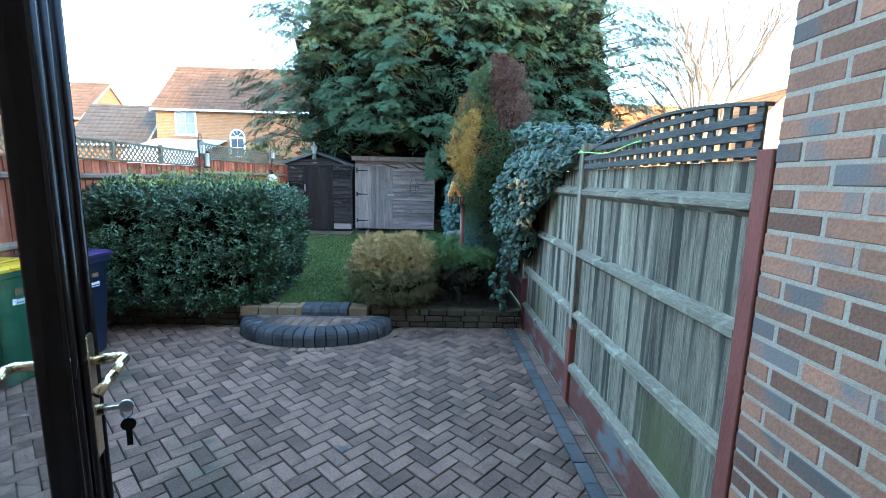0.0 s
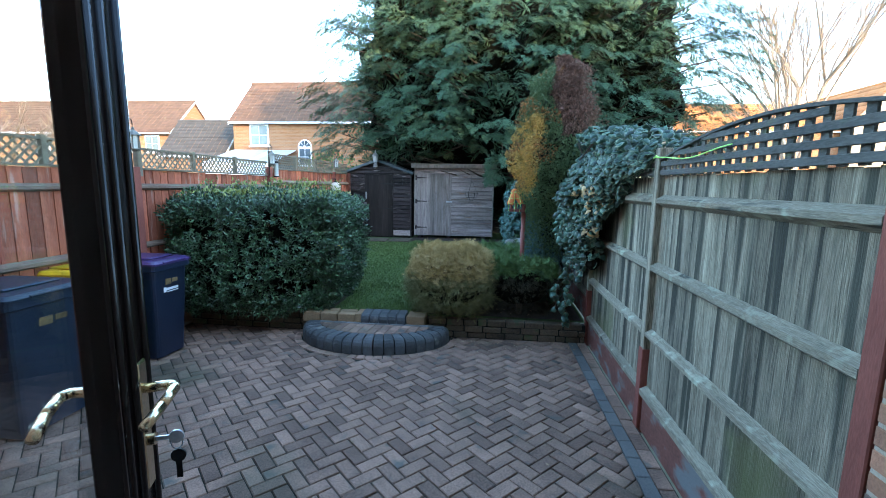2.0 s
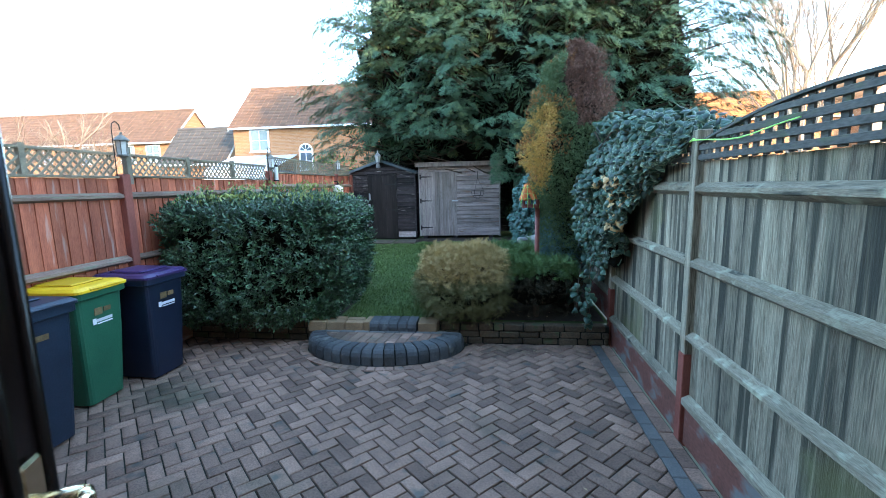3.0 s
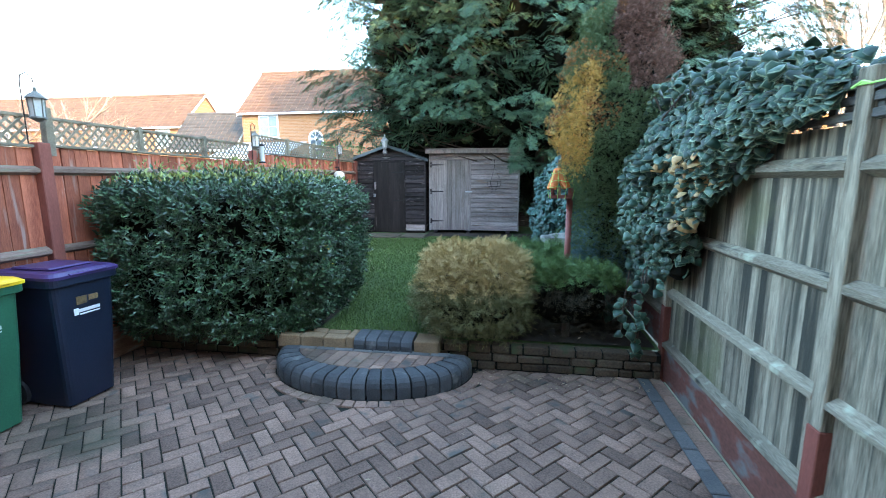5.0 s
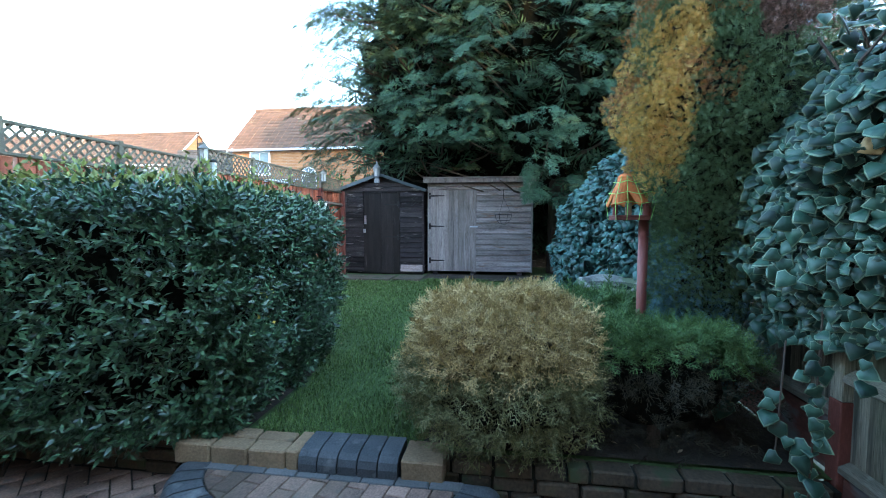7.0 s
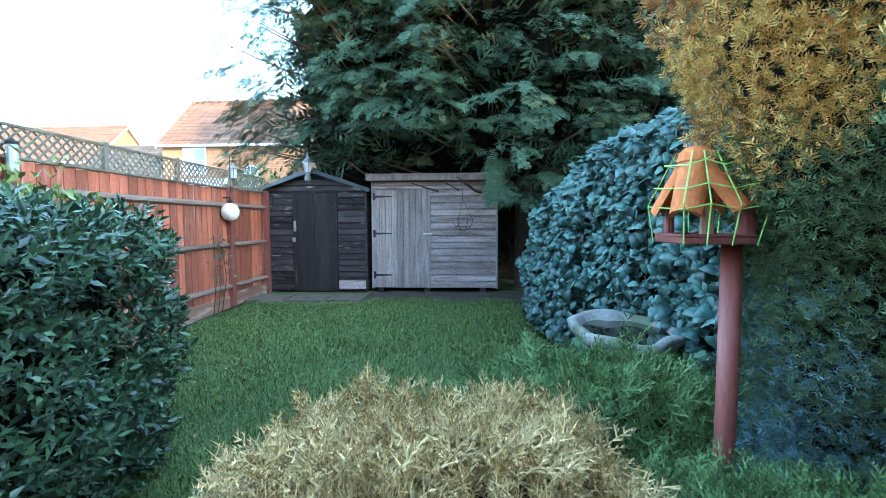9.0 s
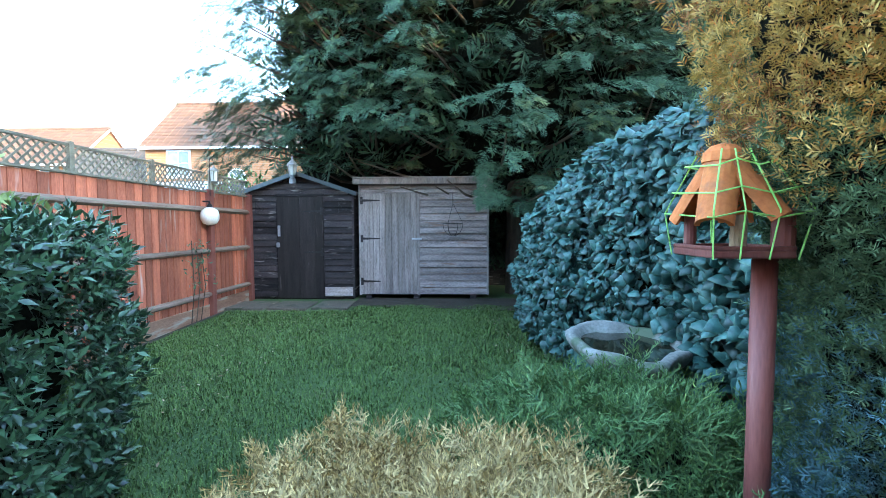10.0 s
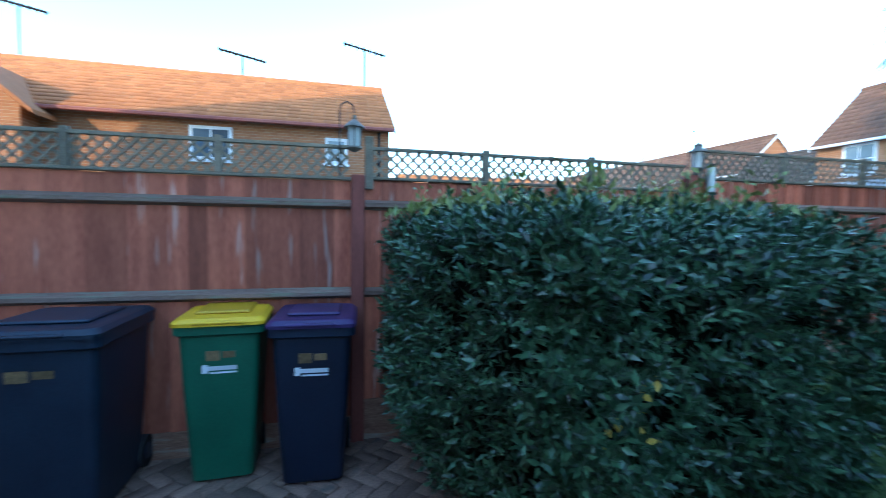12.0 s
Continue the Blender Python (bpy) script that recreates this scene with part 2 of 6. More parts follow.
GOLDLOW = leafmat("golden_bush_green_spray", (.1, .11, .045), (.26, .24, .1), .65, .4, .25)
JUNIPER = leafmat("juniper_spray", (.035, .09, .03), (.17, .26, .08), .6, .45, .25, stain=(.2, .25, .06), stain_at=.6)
# brown of bare low sprays, darkened with the shade of the underside
JUNIPERSHADE = leafmat("shaded_juniper_spray", (.03, .028, .018), (.08, .07, .045), .8, .4, .1)
CONIFER = leafmat("conifer_spray", (.058, .108, .053), (.2, .28, .13), .6, .35, .2)
# gold and orange stand for warm light on the conifer's left side
CONIFERWARM = leafmat("warm_lit_conifer_spray", (.4, .27, .075), (.82, .56, .17), .6, .3, .25, stain=(.72, .28, .07), stain_at=.55)
CONIFERDEAD = leafmat("dead_conifer_spray", (.11, .06, .045), (.28, .165, .125), .8, .4, .2)
CONIFERRUST = leafmat("rusty_conifer_spray", (.24, .1, .04), (.52, .26, .1), .7, .5, .2)
CONIFERBLUE = leafmat("blue_conifer_spray", (.06, .13, .14), (.17, .28, .29), .6, .3, .25)
CYPRESS = leafmat("cypress_spray", (.02, .056, .034), (.088, .145, .077), .6, .5, .2, stain=(.12, .145, .06), scale=.5)
CYPRESSTIP = leafmat("cypress_light_spray", (.07, .105, .045), (.17, .2, .085), .6, .4, .2)
GRASS = leafmat("grass_blade", (.058, .1, .022), (.14, .205, .05), .6, .4, .3, stain=(.16, .165, .055))
DEADLEAF = leafmat("dead_leaf", (.2, .13, .07), (.42, .33, .22), .8, .4, .2)

# ---------------- building helpers ----------------


def to_mesh(name, bm, material):
    me = bpy.data.meshes.new(name)
    bm.to_mesh(me)
    bm.free()
    for m in material if isinstance(material, (list, tuple)) else [material]:
        me.materials.append(m)
    return me


def thing(name, label, category, at=(0, 0, 0), group="", kind="", turn=0.0):
    ob = new(name)
    ob.empty_display_size = 0.1
    ob.matrix_basis = pose(*at, 0, 0, turn)
    return tagged(ob, label, category, group, kind)


def part(name, bm, material, parent, label="", m=None, smooth=False):
    """Links a bmesh or a ready mesh as one part under a thing or a part."""
    me = bm if isinstance(bm, bpy.types.Mesh) else to_mesh(name, bm, material)
    if smooth:
        me.polygons.foreach_set("use_smooth", [True] * len(me.polygons))
    ob = new(name, me)
    ob.parent = parent
    if m is not None:
        ob.matrix_basis = m
    return tagged(ob, label)


def solo(name, bm, material, label, category, kind="", group="", smooth=False):
    me = bm if isinstance(bm, bpy.types.Mesh) else to_mesh(name, bm, material)
    if smooth:
        me.polygons.foreach_set("use_smooth", [True] * len(me.polygons))
    return tagged(new(name, me), label, category, group, kind)


def box(x0, x1, y0, y1, z0, z1, bevel=0.0, bm=None, seg=1):
    made = bmesh.new() if bm is None else bm
    g = bmesh.ops.create_cube(made, size=1, matrix=Matrix.Translation(((x0 + x1) / 2, (y0 + y1) / 2, (z0 + z1) / 2)) @ Matrix.Diagonal((x1 - x0, y1 - y0, z1 - z0, 1)))
    if bevel:
        es = list({e for v in g["verts"] for e in v.link_edges})
        bmesh.ops.bevel(made, geom=es, offset=bevel, segments=seg, affect="EDGES")
    return made


def rod(p0, p1, r0, r1=None, seg=10, bm=None):
    made = bmesh.new() if bm is None else bm
    p0, p1 = Vector(p0), Vector(p1)
    d = p1 - p0
    m = Matrix.Translation((p0 + p1) / 2) @ d.to_track_quat("Z", "Y").to_matrix().to_4x4()
    bmesh.ops.create_cone(made, cap_ends=True, segments=seg, radius1=r0, radius2=r0 if r1 is None else r1, depth=d.length, matrix=m)
    return made


def path_rod(points, r, seg=6, bm=None):
    made = bmesh.new() if bm is None else bm
    for a, b in zip(points, points[1:]):
        rod(a, b, r, r, seg, made)
    return made


def lathe(profile, at=(0, 0, 0), seg=24, squash=1.0):
    """A turned shape from (radius, height) pairs."""
    bm = bmesh.new()
    rings = []
    for r, z in profile:
        rings.append([bm.verts.new((at[0] + r * math.cos(2 * math.pi * k / seg), at[1] + squash * r * math.sin(2 * math.pi * k / seg), at[2] + z)) for k in range(seg)])
    for a, b in zip(rings, rings[1:]):
        for k in range(seg):
            bm.faces.new((a[k], a[(k + 1) % seg], b[(k + 1) % seg], b[k]))
    bm.faces.new(rings[0][::-1])
    bm.faces.new(rings[-1])
    return bm


def slab_poly(poly, z0, z1, chamfer=0.004, bm=None):
    """A flat block over a convex outline, with its top edge eased."""
    made = bmesh.new() if bm is None else bm
    c = sum((Vector((*p, 0)) for p in poly), Vector()) / len(poly)
    rings = []
    for z, k in ((z0, 0), (z1 - chamfer, 0), (z1, chamfer)):
        ring = []
        for p in poly:
            v = Vector((*p, 0))
            d = v - c
            ring.append(made.verts.new((*(c + d * max(0.0, 1 - k * 1.5 / max(d.length, .01))).xy, z)))
        rings.append(ring)
    n = len(poly)
    for a, b in zip(rings, rings[1:]):
        for k in range(n):
            made.faces.new((a[k], a[(k + 1) % n], b[(k + 1) % n], b[k]))
    made.faces.new(rings[-1])
    return made


def bulk(name, V, F, mats, idx=None):
    """One mesh out of arrays: V (n, 3), F (m, k)."""
    V, F = np.asarray(V, np.float32), np.asarray(F, np.int32)
    me = bpy.data.meshes.new(name)
    me.vertices.add(len(V))
    me.vertices.foreach_set("co", V.ravel())
    me.loops.add(F.size)
    me.loops.foreach_set("vertex_index", F.ravel())
    me.polygons.add(len(F))
    me.polygons.foreach_set("loop_start", np.arange(0, F.size, F.shape[1], dtype=np.int32))
    for m in mats if isinstance(mats, (list, tuple)) else [mats]:
        me.materials.append(m)
    if idx is not None:
        me.polygons.foreach_set("material_index", np.asarray(idx, np.int32))
    me.update(calc_edges=True)
    return me


def scatter(name, template, P, tip, nrm, size, mats):
    """Copies a leaf shape to many places: tip and nrm give its length axis and its face."""
    tv, tf, ti = template
    P, tip, nrm, size = (np.asarray(a, float) for a in (P, tip, nrm, size))
    tip = tip / (np.linalg.norm(tip, axis=1, keepdims=True) + 1e-9)
    side = np.cross(tip, nrm)
    side /= np.linalg.norm(side, axis=1, keepdims=True) + 1e-9
    up = np.cross(side, tip)
    V = (tv[None, :, 0, None] * side[:, None] + tv[None, :, 1, None] * tip[:, None] + tv[None, :, 2, None] * up[:, None]) * size[:, None, None] + P[:, None]
    F = tf[None] + (np.arange(len(P)) * len(tv))[:, None, None]
    return bulk(name, V.reshape(-1, 3), F.reshape(-1, tf.shape[1]), mats, np.tile(ti, len(P)) if ti is not None else None)


def oval_leaf():
    v = [(0, 0, 0), (-.2, .42, .06), (0, .45, 0), (.2, .42, .06), (0, 1, -.08)]
    f = [(0, 2, 1), (0, 3, 2), (1, 2, 4), (2, 3, 4)]
    return np.array(v, float), np.array(f), None


def ivy_leaf():
    out = [(0, .02), (-.32, -.05), (-.5, .24), (-.3, .6), (0, 1.0), (.3, .6), (.5, .24), (.32, -.05)]
    n = len(out)
    v = [(0, .34, .05)] + [(x * .89, .34 + (y - .34) * .89, .03 - .1 * abs(x)) for x, y in out] + [(x, y, -.14 * abs(x) - .05 * y) for x, y in out]
    f = [(0, 1 + k, 1 + (k + 1) % n) for k in range(n)]
    i = [0] * n
    for k in range(n):
        a, b = 1 + k, 1 + (k + 1) % n
        f += [(a, a + n, b + n), (a, b + n, b)]
        i += [1, 1]
    return np.array(v, float), np.array(f), np.array(i)


def frond(pairs=6, spread=.36, width=.045, droop=.18, seed=1):
    """A flat feathered spray: a stem with pairs of thin leaflets."""
    r = random.Random(seed)
    v, f = [], []

    def blade(a, b, w):
        d = np.subtract(b, a)
        s = np.array([-d[1], d[0], 0])
        s = s / (np.linalg.norm(s) + 1e-9) * w
        m = np.add(a, d * .55)
        k = len(v)
        v.extend([tuple(a), tuple(m - s), tuple(b), tuple(m + s)])
        f.extend([(k, k + 1, k + 2), (k, k + 2, k + 3)])

    blade((0, 0, 0), (0, 1, -droop), width * .6)
    for n in range(pairs):
        s = .12 + .8 * n / pairs
        ln = spread * (1.05 - .75 * s) * r.uniform(.8, 1.2)
        for sg in (-1, 1):
            a = (0, s, -droop * s * s)
            blade(a, (sg * ln * .8, s + ln * .75, -droop * s * s + r.uniform(-.06, .03)), width)
    return np.array(v, float), np.array(f), None


def lace(shoots=6, seed=1, width=.03, curl=.3):
    """A scaly spray: a curved stem with side shoots that each fork into short tips."""
    r = random.Random(seed)
    v, f = [], []

    def blade(a, b, w):
        a, b = np.array(a, float), np.array(b, float)
        d = b - a
        s = np.cross(d, (0, 0, 1.0))
        s = s / (np.linalg.norm(s) + 1e-9) * w
        k = len(v)
        v.extend([tuple(a - s * .7), tuple(a + s * .7), tuple(b)])
        f.append((k, k + 1, k + 2))

    def at(t):
        return np.array((.12 * math.sin(2.2 * t), t, curl * t * (.55 - t)))

    for i in range(3):
        blade(at(i / 3), at((i + 1.25) / 3), width * .9)
    for n in range(shoots):
        t = .15 + .8 * n / shoots
        sg = 1 if n % 2 else -1
        ln = (.5 - .34 * t) * r.uniform(.75, 1.25)
        p = at(t)
        q = p + np.array((sg * ln * .75, ln * .7, r.uniform(-.12, .1)))
        blade(p, q, width)
        for k in (.35, .62):
            m = p + (q - p) * k
            blade(m, m + np.array((sg * ln * (.42 if k < .5 else .05), ln * .34, r.uniform(-.04, .06))), width * .8)
            blade(m, m + np.array((sg * ln * .02, ln * .42, r.uniform(-.04, .06))), width * .8)
    return np.array(v, float), np.array(f), None


rng = np.random.default_rng(7)


def rand_dirs(n):
    d = rng.normal(size=(n, 3))
    return d / np.linalg.norm(d, axis=1, keepdims=True)


def lump(P, scale, seed=0.0):
    """Smooth bumps over an array of points, about -1 to 1."""
    q = P * scale + seed
    return (np.sin(q[:, 0] * 1.7 + np.sin(q[:, 1] * 1.3)) + np.sin(q[:, 1] * 1.9 + np.sin(q[:, 2] * 1.1 + 2)) + np.sin(q[:, 2] * 2.1 + np.sin(q[:, 0] * 1.5 + 4))) / 3


def gz(y):
    """Height of the lawn, which climbs gently to the sheds."""
    return 0.22 + 0.023 * (y - 3.3)

# ---------------- the large structure ----------------
bm = bmesh.new()
bmesh.ops.create_grid(bm, x_segments=8, y_segments=8, size=900, matrix=Matrix.Translation((0, 0, -.08)))
solo("ground", bm, GROUND, "grass and soil ground reaching to the distance", "ground", "structure")
patio = solo("patio", box(-3.5, 1.5, -1.85, 3.4, -.06, -.012), JOINT, "block-paved patio in red-brown herringbone", "patio", "structure")

# lawn: a sloping sheet, with beds of soil along its edges
bm = bmesh.new()
rows = []
for j in range(41):
    y = 3.42 + j * .2
    rows.append([bm.verts.new((-3.5 + i * .125, y, gz(y) + .012 * noise.noise((i * .3, y * 1.5, 0)))) for i in range(41)])
for a, b in zip(rows, rows[1:]):
    for i in range(40):
        bm.faces.new((a[i], a[i + 1], b[i + 1], b[i]))
lawn = solo("lawn", bm, TURF, "short mown lawn sloping up to the sheds", "lawn", "structure", smooth=True)


def bed(name, outline, label):
    bm = bmesh.new()
    vs = [bm.verts.new((x, y, gz(y) + .018)) for x, y in outline]
    bm.faces.new(vs)
    bmesh.ops.triangulate(bm, faces=bm.faces)
    bmesh.ops.subdivide_edges(bm, edges=bm.edges, cuts=4, use_grid_fill=True)
    for v in bm.verts:
        v.co.z = gz(v.co.y) + .02 + .012 * noise.noise(v.co * 6)
    return solo(name, bm, SOIL, label, "soil", "structure")


bed("soil_bed", [(-3.45, 3.43), (-1.62, 3.43), (-1.62, 4.4), (-2.2, 4.75), (-3.45, 4.75)], "bare soil under the hedge")
bed("soil_bed", [(-3.45, 4.76), (-3.36, 4.76), (-3.39, 9.3), (-3.45, 9.3)], "narrow strip of soil along the fence")
bed("soil_bed", [(-.55, 3.43), (1.45, 3.43), (1.45, 9.6), (.8, 9.2), (.85, 7.2), (.95, 6.3), (.5, 4.9), (.1, 4.2), (-.5, 4.0)], "dark bare soil under the shrubs")
bed("soil_bed", [(-1.7, 9.3), (.8, 9.0), (1.3, 9.9), (-1.7, 9.95)], "bare earth before the grey shed")

# brick wall beside the door: a mortar core, with its bricks proud of it
bw = solo("wall_brick", box(1.5025, 1.9, -6.0, -.33, 0, 6.2), MORTAR, "red multi-stock brick side wall with pale mortar", "wall", "structure")
# house behind the camera, with the door opening, a plain room and an unseen roof that shades the garden
HW = brick_mat("house_brick", (.32, .16, .1), (.26, .13, .085), (.42, .37, .3))
for nm, b in (("wall_back", (-7, -.12, -2.1, -1.86, 0, 5.4)), ("wall_back", (.9, 1.51, -2.1, -1.86, 0, 5.4)), ("wall_back", (-.12, .9, -2.1, -1.86, 2.42, 5.4)),
              ("wall_back", (1.91, 24, -2.1, -1.86, 0, 5.4))):
    solo(nm, box(*b), HW, "plain brick back wall of the house", "wall", "structure")
solo("floor", box(-3, 1.5, -5, -1.9, .05, .2), PLASTER, "pale indoor floor", "floor", "structure")
solo("ceiling", box(-3, 1.5, -5, -2.1, 2.5, 2.6), PLASTER, "white plaster ceiling", "ceiling", "structure")
solo("wall_inner", box(-3, 1.5, -5.1, -5, 0, 2.6), PLASTER, "plain plaster wall", "wall", "structure")
solo("wall_inner", box(-3.1, -3, -5.1, -2.1, 0, 2.6), PLASTER, "plain plaster wall", "wall", "structure")
# unseen roof: length and ridge height set so its shadow covers the garden
bm = bmesh.new()
sec = [(-1.6, 5.3), (-5.6, 9.6), (-9.6, 5.3)]
a = [bm.verts.new((-7.3, y, z)) for y, z in sec]
b = [bm.verts.new((24.3, y, z)) for y, z in sec]
bm.faces.new(a)
bm.faces.new(b[::-1])
for k in range(3):
    bm.faces.new((a[k], b[k], b[(k + 1) % 3], a[(k + 1) % 3]))
bmesh.ops.recalc_face_normals(bm, faces=bm.faces)
solo("house_roof", bm, ROOF3, "unseen tiled pitched roof, sized to keep the garden in shade", "roof", "structure")
solo("wall_front", box(-7, 24, -9.4, -9.15, 0, 5.4), HW, "plain brick front wall of the house", "wall", "structure")

# ---------------- open glazed door ----------------
dx0, dx1, dy0, dy1, dz0, dz1 = -.375, -.318, -1.83, -.955, .22, 2.36
door = thing("door_1", "dark brown glazed back door standing open", "door", (-.346, -1.83, .22), kind="structure")


def under(ob):
    return Matrix.Translation(-ob.matrix_basis.translation)


def dpart(name, bm, material, label="", smooth=False, parent=door):
    return part(name, bm, material, parent, label, under(door) if parent is door else None, smooth)


dpart("stile", box(dx0, dx1, dy1 - .125, dy1, dz0, dz1, .008), DOORBROWN)
dpart("stile", box(dx0, dx1, dy0, dy0 + .1, dz0, dz1, .006), DOORBROWN)
dpart("top_rail", box(dx0, dx1, dy0 + .1, dy1 - .1, dz1 - .1, dz1, .006), DOORBROWN)
dpart("bottom_rail", box(dx0, dx1, dy0 + .1, dy1 - .1, dz0, dz0 + .16, .006), DOORBROWN)
for y in (dy1 - .139, dy0 + .1):
    dpart("glazing_bead", box(dx0 + .008, dx1 + .006, y, y + .012, dz0 + .16, dz1 - .1, .004), DOORBROWN)
for y in (dy1 - .014, dy1 - .07, dy1 - .112):
    dpart("moulding", rod((dx1, y, dz0), (dx1, y, dz1), .009, .009, 12), DOORBROWN, "rounded moulding", True)
dpart("seal", box(dx0 - .014, dx0, dy1 - .03, dy1 + .008, dz0, dz1, .003), RUBBER)
pane = dpart("pane", box(-.352, -.342, dy0 + .1, dy1 - .1, dz0 + .16, dz1 - .1), GLASS, "clear glass pane")
pane.visible_shadow = False
for sx, sg in ((dx1, 1), (dx0, -1)):
    plate = dpart("handle_plate", box(sx - (.009 if sg < 0 else 0), sx + (.009 if sg > 0 else 0), dy1 - .066, dy1 - .03, 1.24, 1.49, .004), BRASS, "brass lever plate")
    xo = sx + sg * .009
    lv = path_rod([(xo, dy1 - .048, 1.437), (xo + sg * .045, dy1 - .048, 1.44), (xo + sg * .055, dy1 - .065, 1.44), (xo + sg * .05, dy1 - .115, 1.432), (xo + sg * .04, dy1 - .165, 1.42)], .0095, 10)
    dpart("lever", lv, BRASS, "curved brass lever handle", True)
    dpart("lock_barrel", rod((xo, dy1 - .048, 1.335), (xo + sg * .012, dy1 - .048, 1.335), .011, .011, 12), BRASS)
keys = thing("key", "small steel key hanging on a ring in the door lock", "key", (dx1 + .02, dy1 - .048, 1.335))
kb = box(dx1 + .02, dx1 + .048, dy1 - .0495, dy1 - .0465, 1.331, 1.339)
rod((dx1 + .055, dy1 - .05, 1.335), (dx1 + .055, dy1 - .046, 1.335), .013, .013, 14, kb)
part("key_in_lock", kb, STEEL, keys, m=under(keys))
ring = [(dx1 + .055 + .01 * math.sin(a), dy1 - .048, 1.322 + .012 * math.cos(a)) for a in [k * math.pi / 6 for k in range(13)]]
part("ring", path_rod(ring, .0013, 5), STEEL, keys, m=under(keys))
kb = rod((dx1 + .056, dy1 - .05, 1.296), (dx1 + .056, dy1 - .046, 1.296), .0135, .0135, 14)
box(dx1 + .051, dx1 + .061, dy1 - .0495, dy1 - .0465, 1.25, 1.29, 0, kb)
part("hanging_key", kb, IRON, keys, m=under(keys))

SWING = pose(-.052, -1.774, .22, 0, 0, 20.6)
keys.matrix_basis = SWING @ door.matrix_basis.inverted() @ keys.matrix_basis
door.matrix_basis = SWING

# ---------------- fences ----------------


def feather(w, h, t0, t1):
    """An upright feather-edged board, standing on z = 0, its face towards +x, w along y."""
    bm = bmesh.new()
    c = [(0, 0), (0, w), (t1, w), (t0, 0)]
    lo = [bm.verts.new((x, y, 0)) for x, y in c]
    hi = [bm.verts.new((x, y, h)) for x, y in c]
    bm.faces.new(lo[::-1])
    bm.faces.new(hi)
    for k in range(4):
        bm.faces.new((lo[k], lo[(k + 1) % 4], hi[(k + 1) % 4], hi[k]))
    bmesh.ops.recalc_face_normals(bm, faces=bm.faces)
    return bm


def arris(y0, y1, z, x, s, h=.075, d=.05):
    """A rail with a sloped upper and lower face, standing out from x towards s."""
    bm = bmesh.new()
    c = [(0, -h / 2), (d * s, -h / 6), (d * s, h / 6), (0, h / 2)]
    r = random.Random(round(y0 * 31 + z * 77))
    a = [bm.verts.new((x + p, y0, z + q + r.uniform(-.003, .003))) for p, q in c]
    b = [bm.verts.new((x + p, y1, z + q + r.uniform(-.006, .006))) for p, q in c]
    bm.faces.new(a)
    bm.faces.new(b[::-1])
    for k in range(4):
        bm.faces.new((a[k], b[k], b[(k + 1) % 4], a[(k + 1) % 4]))
    bmesh.ops.recalc_face_normals(bm, faces=bm.faces)
    return bm


FX = -3.49  # face of the left fence
fence = thing("garden_fence", "red-stained featheredge fence with diamond trellis on top", "fence", (FX, 4, 0))
FU = under(fence)
rr = random.Random(4)
spans = [(-1.8, 2.6, .0, 1.92, 2.17), (2.7, 5.5, .12, 1.93, 2.17), (5.6, 8.66, .34, 2.05, 2.32), (8.76, 9.78, .38, 2.06, 2.32)]
for y0, y1, zb, zt, zl in spans:
    gb = zb + .17
    nb = round((y1 - y0) / .118)
    w = (y1 - y0) / nb
    bme = to_mesh("board", feather(w * 1.1, zt - gb - .004, .018, .007), REDWOOD)
    for k in range(nb):
        part("board", bme, None, fence, m=FU @ Matrix.Translation((FX - .03 + rr.uniform(-.002, .002), y0 + k * w, gb + rr.uniform(-.004, .004))))
    part("gravel_board", box(FX - .03, FX - .004, y0, y1, zb - .3, gb, .004), WORNBOARD, fence, m=FU)
    for z in ((1.745, 1.1) if zb < .3 else (1.82, 1.25, .65)):
        part("rail", arris(y0, y1, z, FX - .015, 1), REDRAIL, fence, "weathered arris rail", FU)
    part("capping", box(FX - .045, FX + .012, y0, y1, zt, zt + .022, .004), LATTICE, fence, m=FU)
    part("trellis_rail", box(FX - .03, FX + .002, y0, y1, zl - .025, zl, .003), LATTICE, fence, m=FU)
    npan = max(1, round((y1 - y0) / .93))
    pw = (y1 - y0) / npan
    for k in range(npan):
        ya, yb = y0 + k * pw, y0 + (k + 1) * pw
        if k:
            part("trellis_post", box(FX - .04, FX + .006, ya - .024, ya + .024, zt + .022, zl + .02, .003), LATTICE, fence, m=FU)
        bm = bmesh.new()
        za, zb2 = zt + .022, zl - .025
        hh = zb2 - za
        for sg in (1, -1):
            s0 = ya - hh
            while s0 < yb:
                p, q = s0, s0 + hh
                lo, hi = max(p, ya + .02), min(q, yb - .02)
                if hi - lo > .02:
                    za1, zb1 = (za + (lo - p), za + (hi - p)) if sg > 0 else (zb2 - (lo - p), zb2 - (hi - p))
                    A, B = Vector((FX - .018 + .008 * sg, lo, za1)), Vector((FX - .018 + .008 * sg, hi, zb1))
                    d = (B - A)
                    mm = Matrix.Translation((A + B) / 2) @ Matrix.Rotation(math.atan2(d.z, d.y), 4, "X")
                    bmesh.ops.create_cube(bm, size=1, matrix=mm @ Matrix.Diagonal((.007, d.length, .018, 1)))
                s0 += .083
        part("lattice", bm, LATTICE, fence, "diamond lattice of thin slats", FU)
for y, zt in ((-1.85, 1.95), (2.65, 1.96), (5.55, 2.08), (8.71, 2.09), (9.82, 2.1)):
    part("post", box(FX - .045, FX + .045, y - .048, y + .048, -.05, zt, .006), REDPOST, fence, m=FU)
    if y > 0 and y < 9:
        part("trellis_post", box(FX - .04, FX + .02, y + .05, y + .11, zt - .1, zt + .28, .004), LATTICE, fence, m=FU)

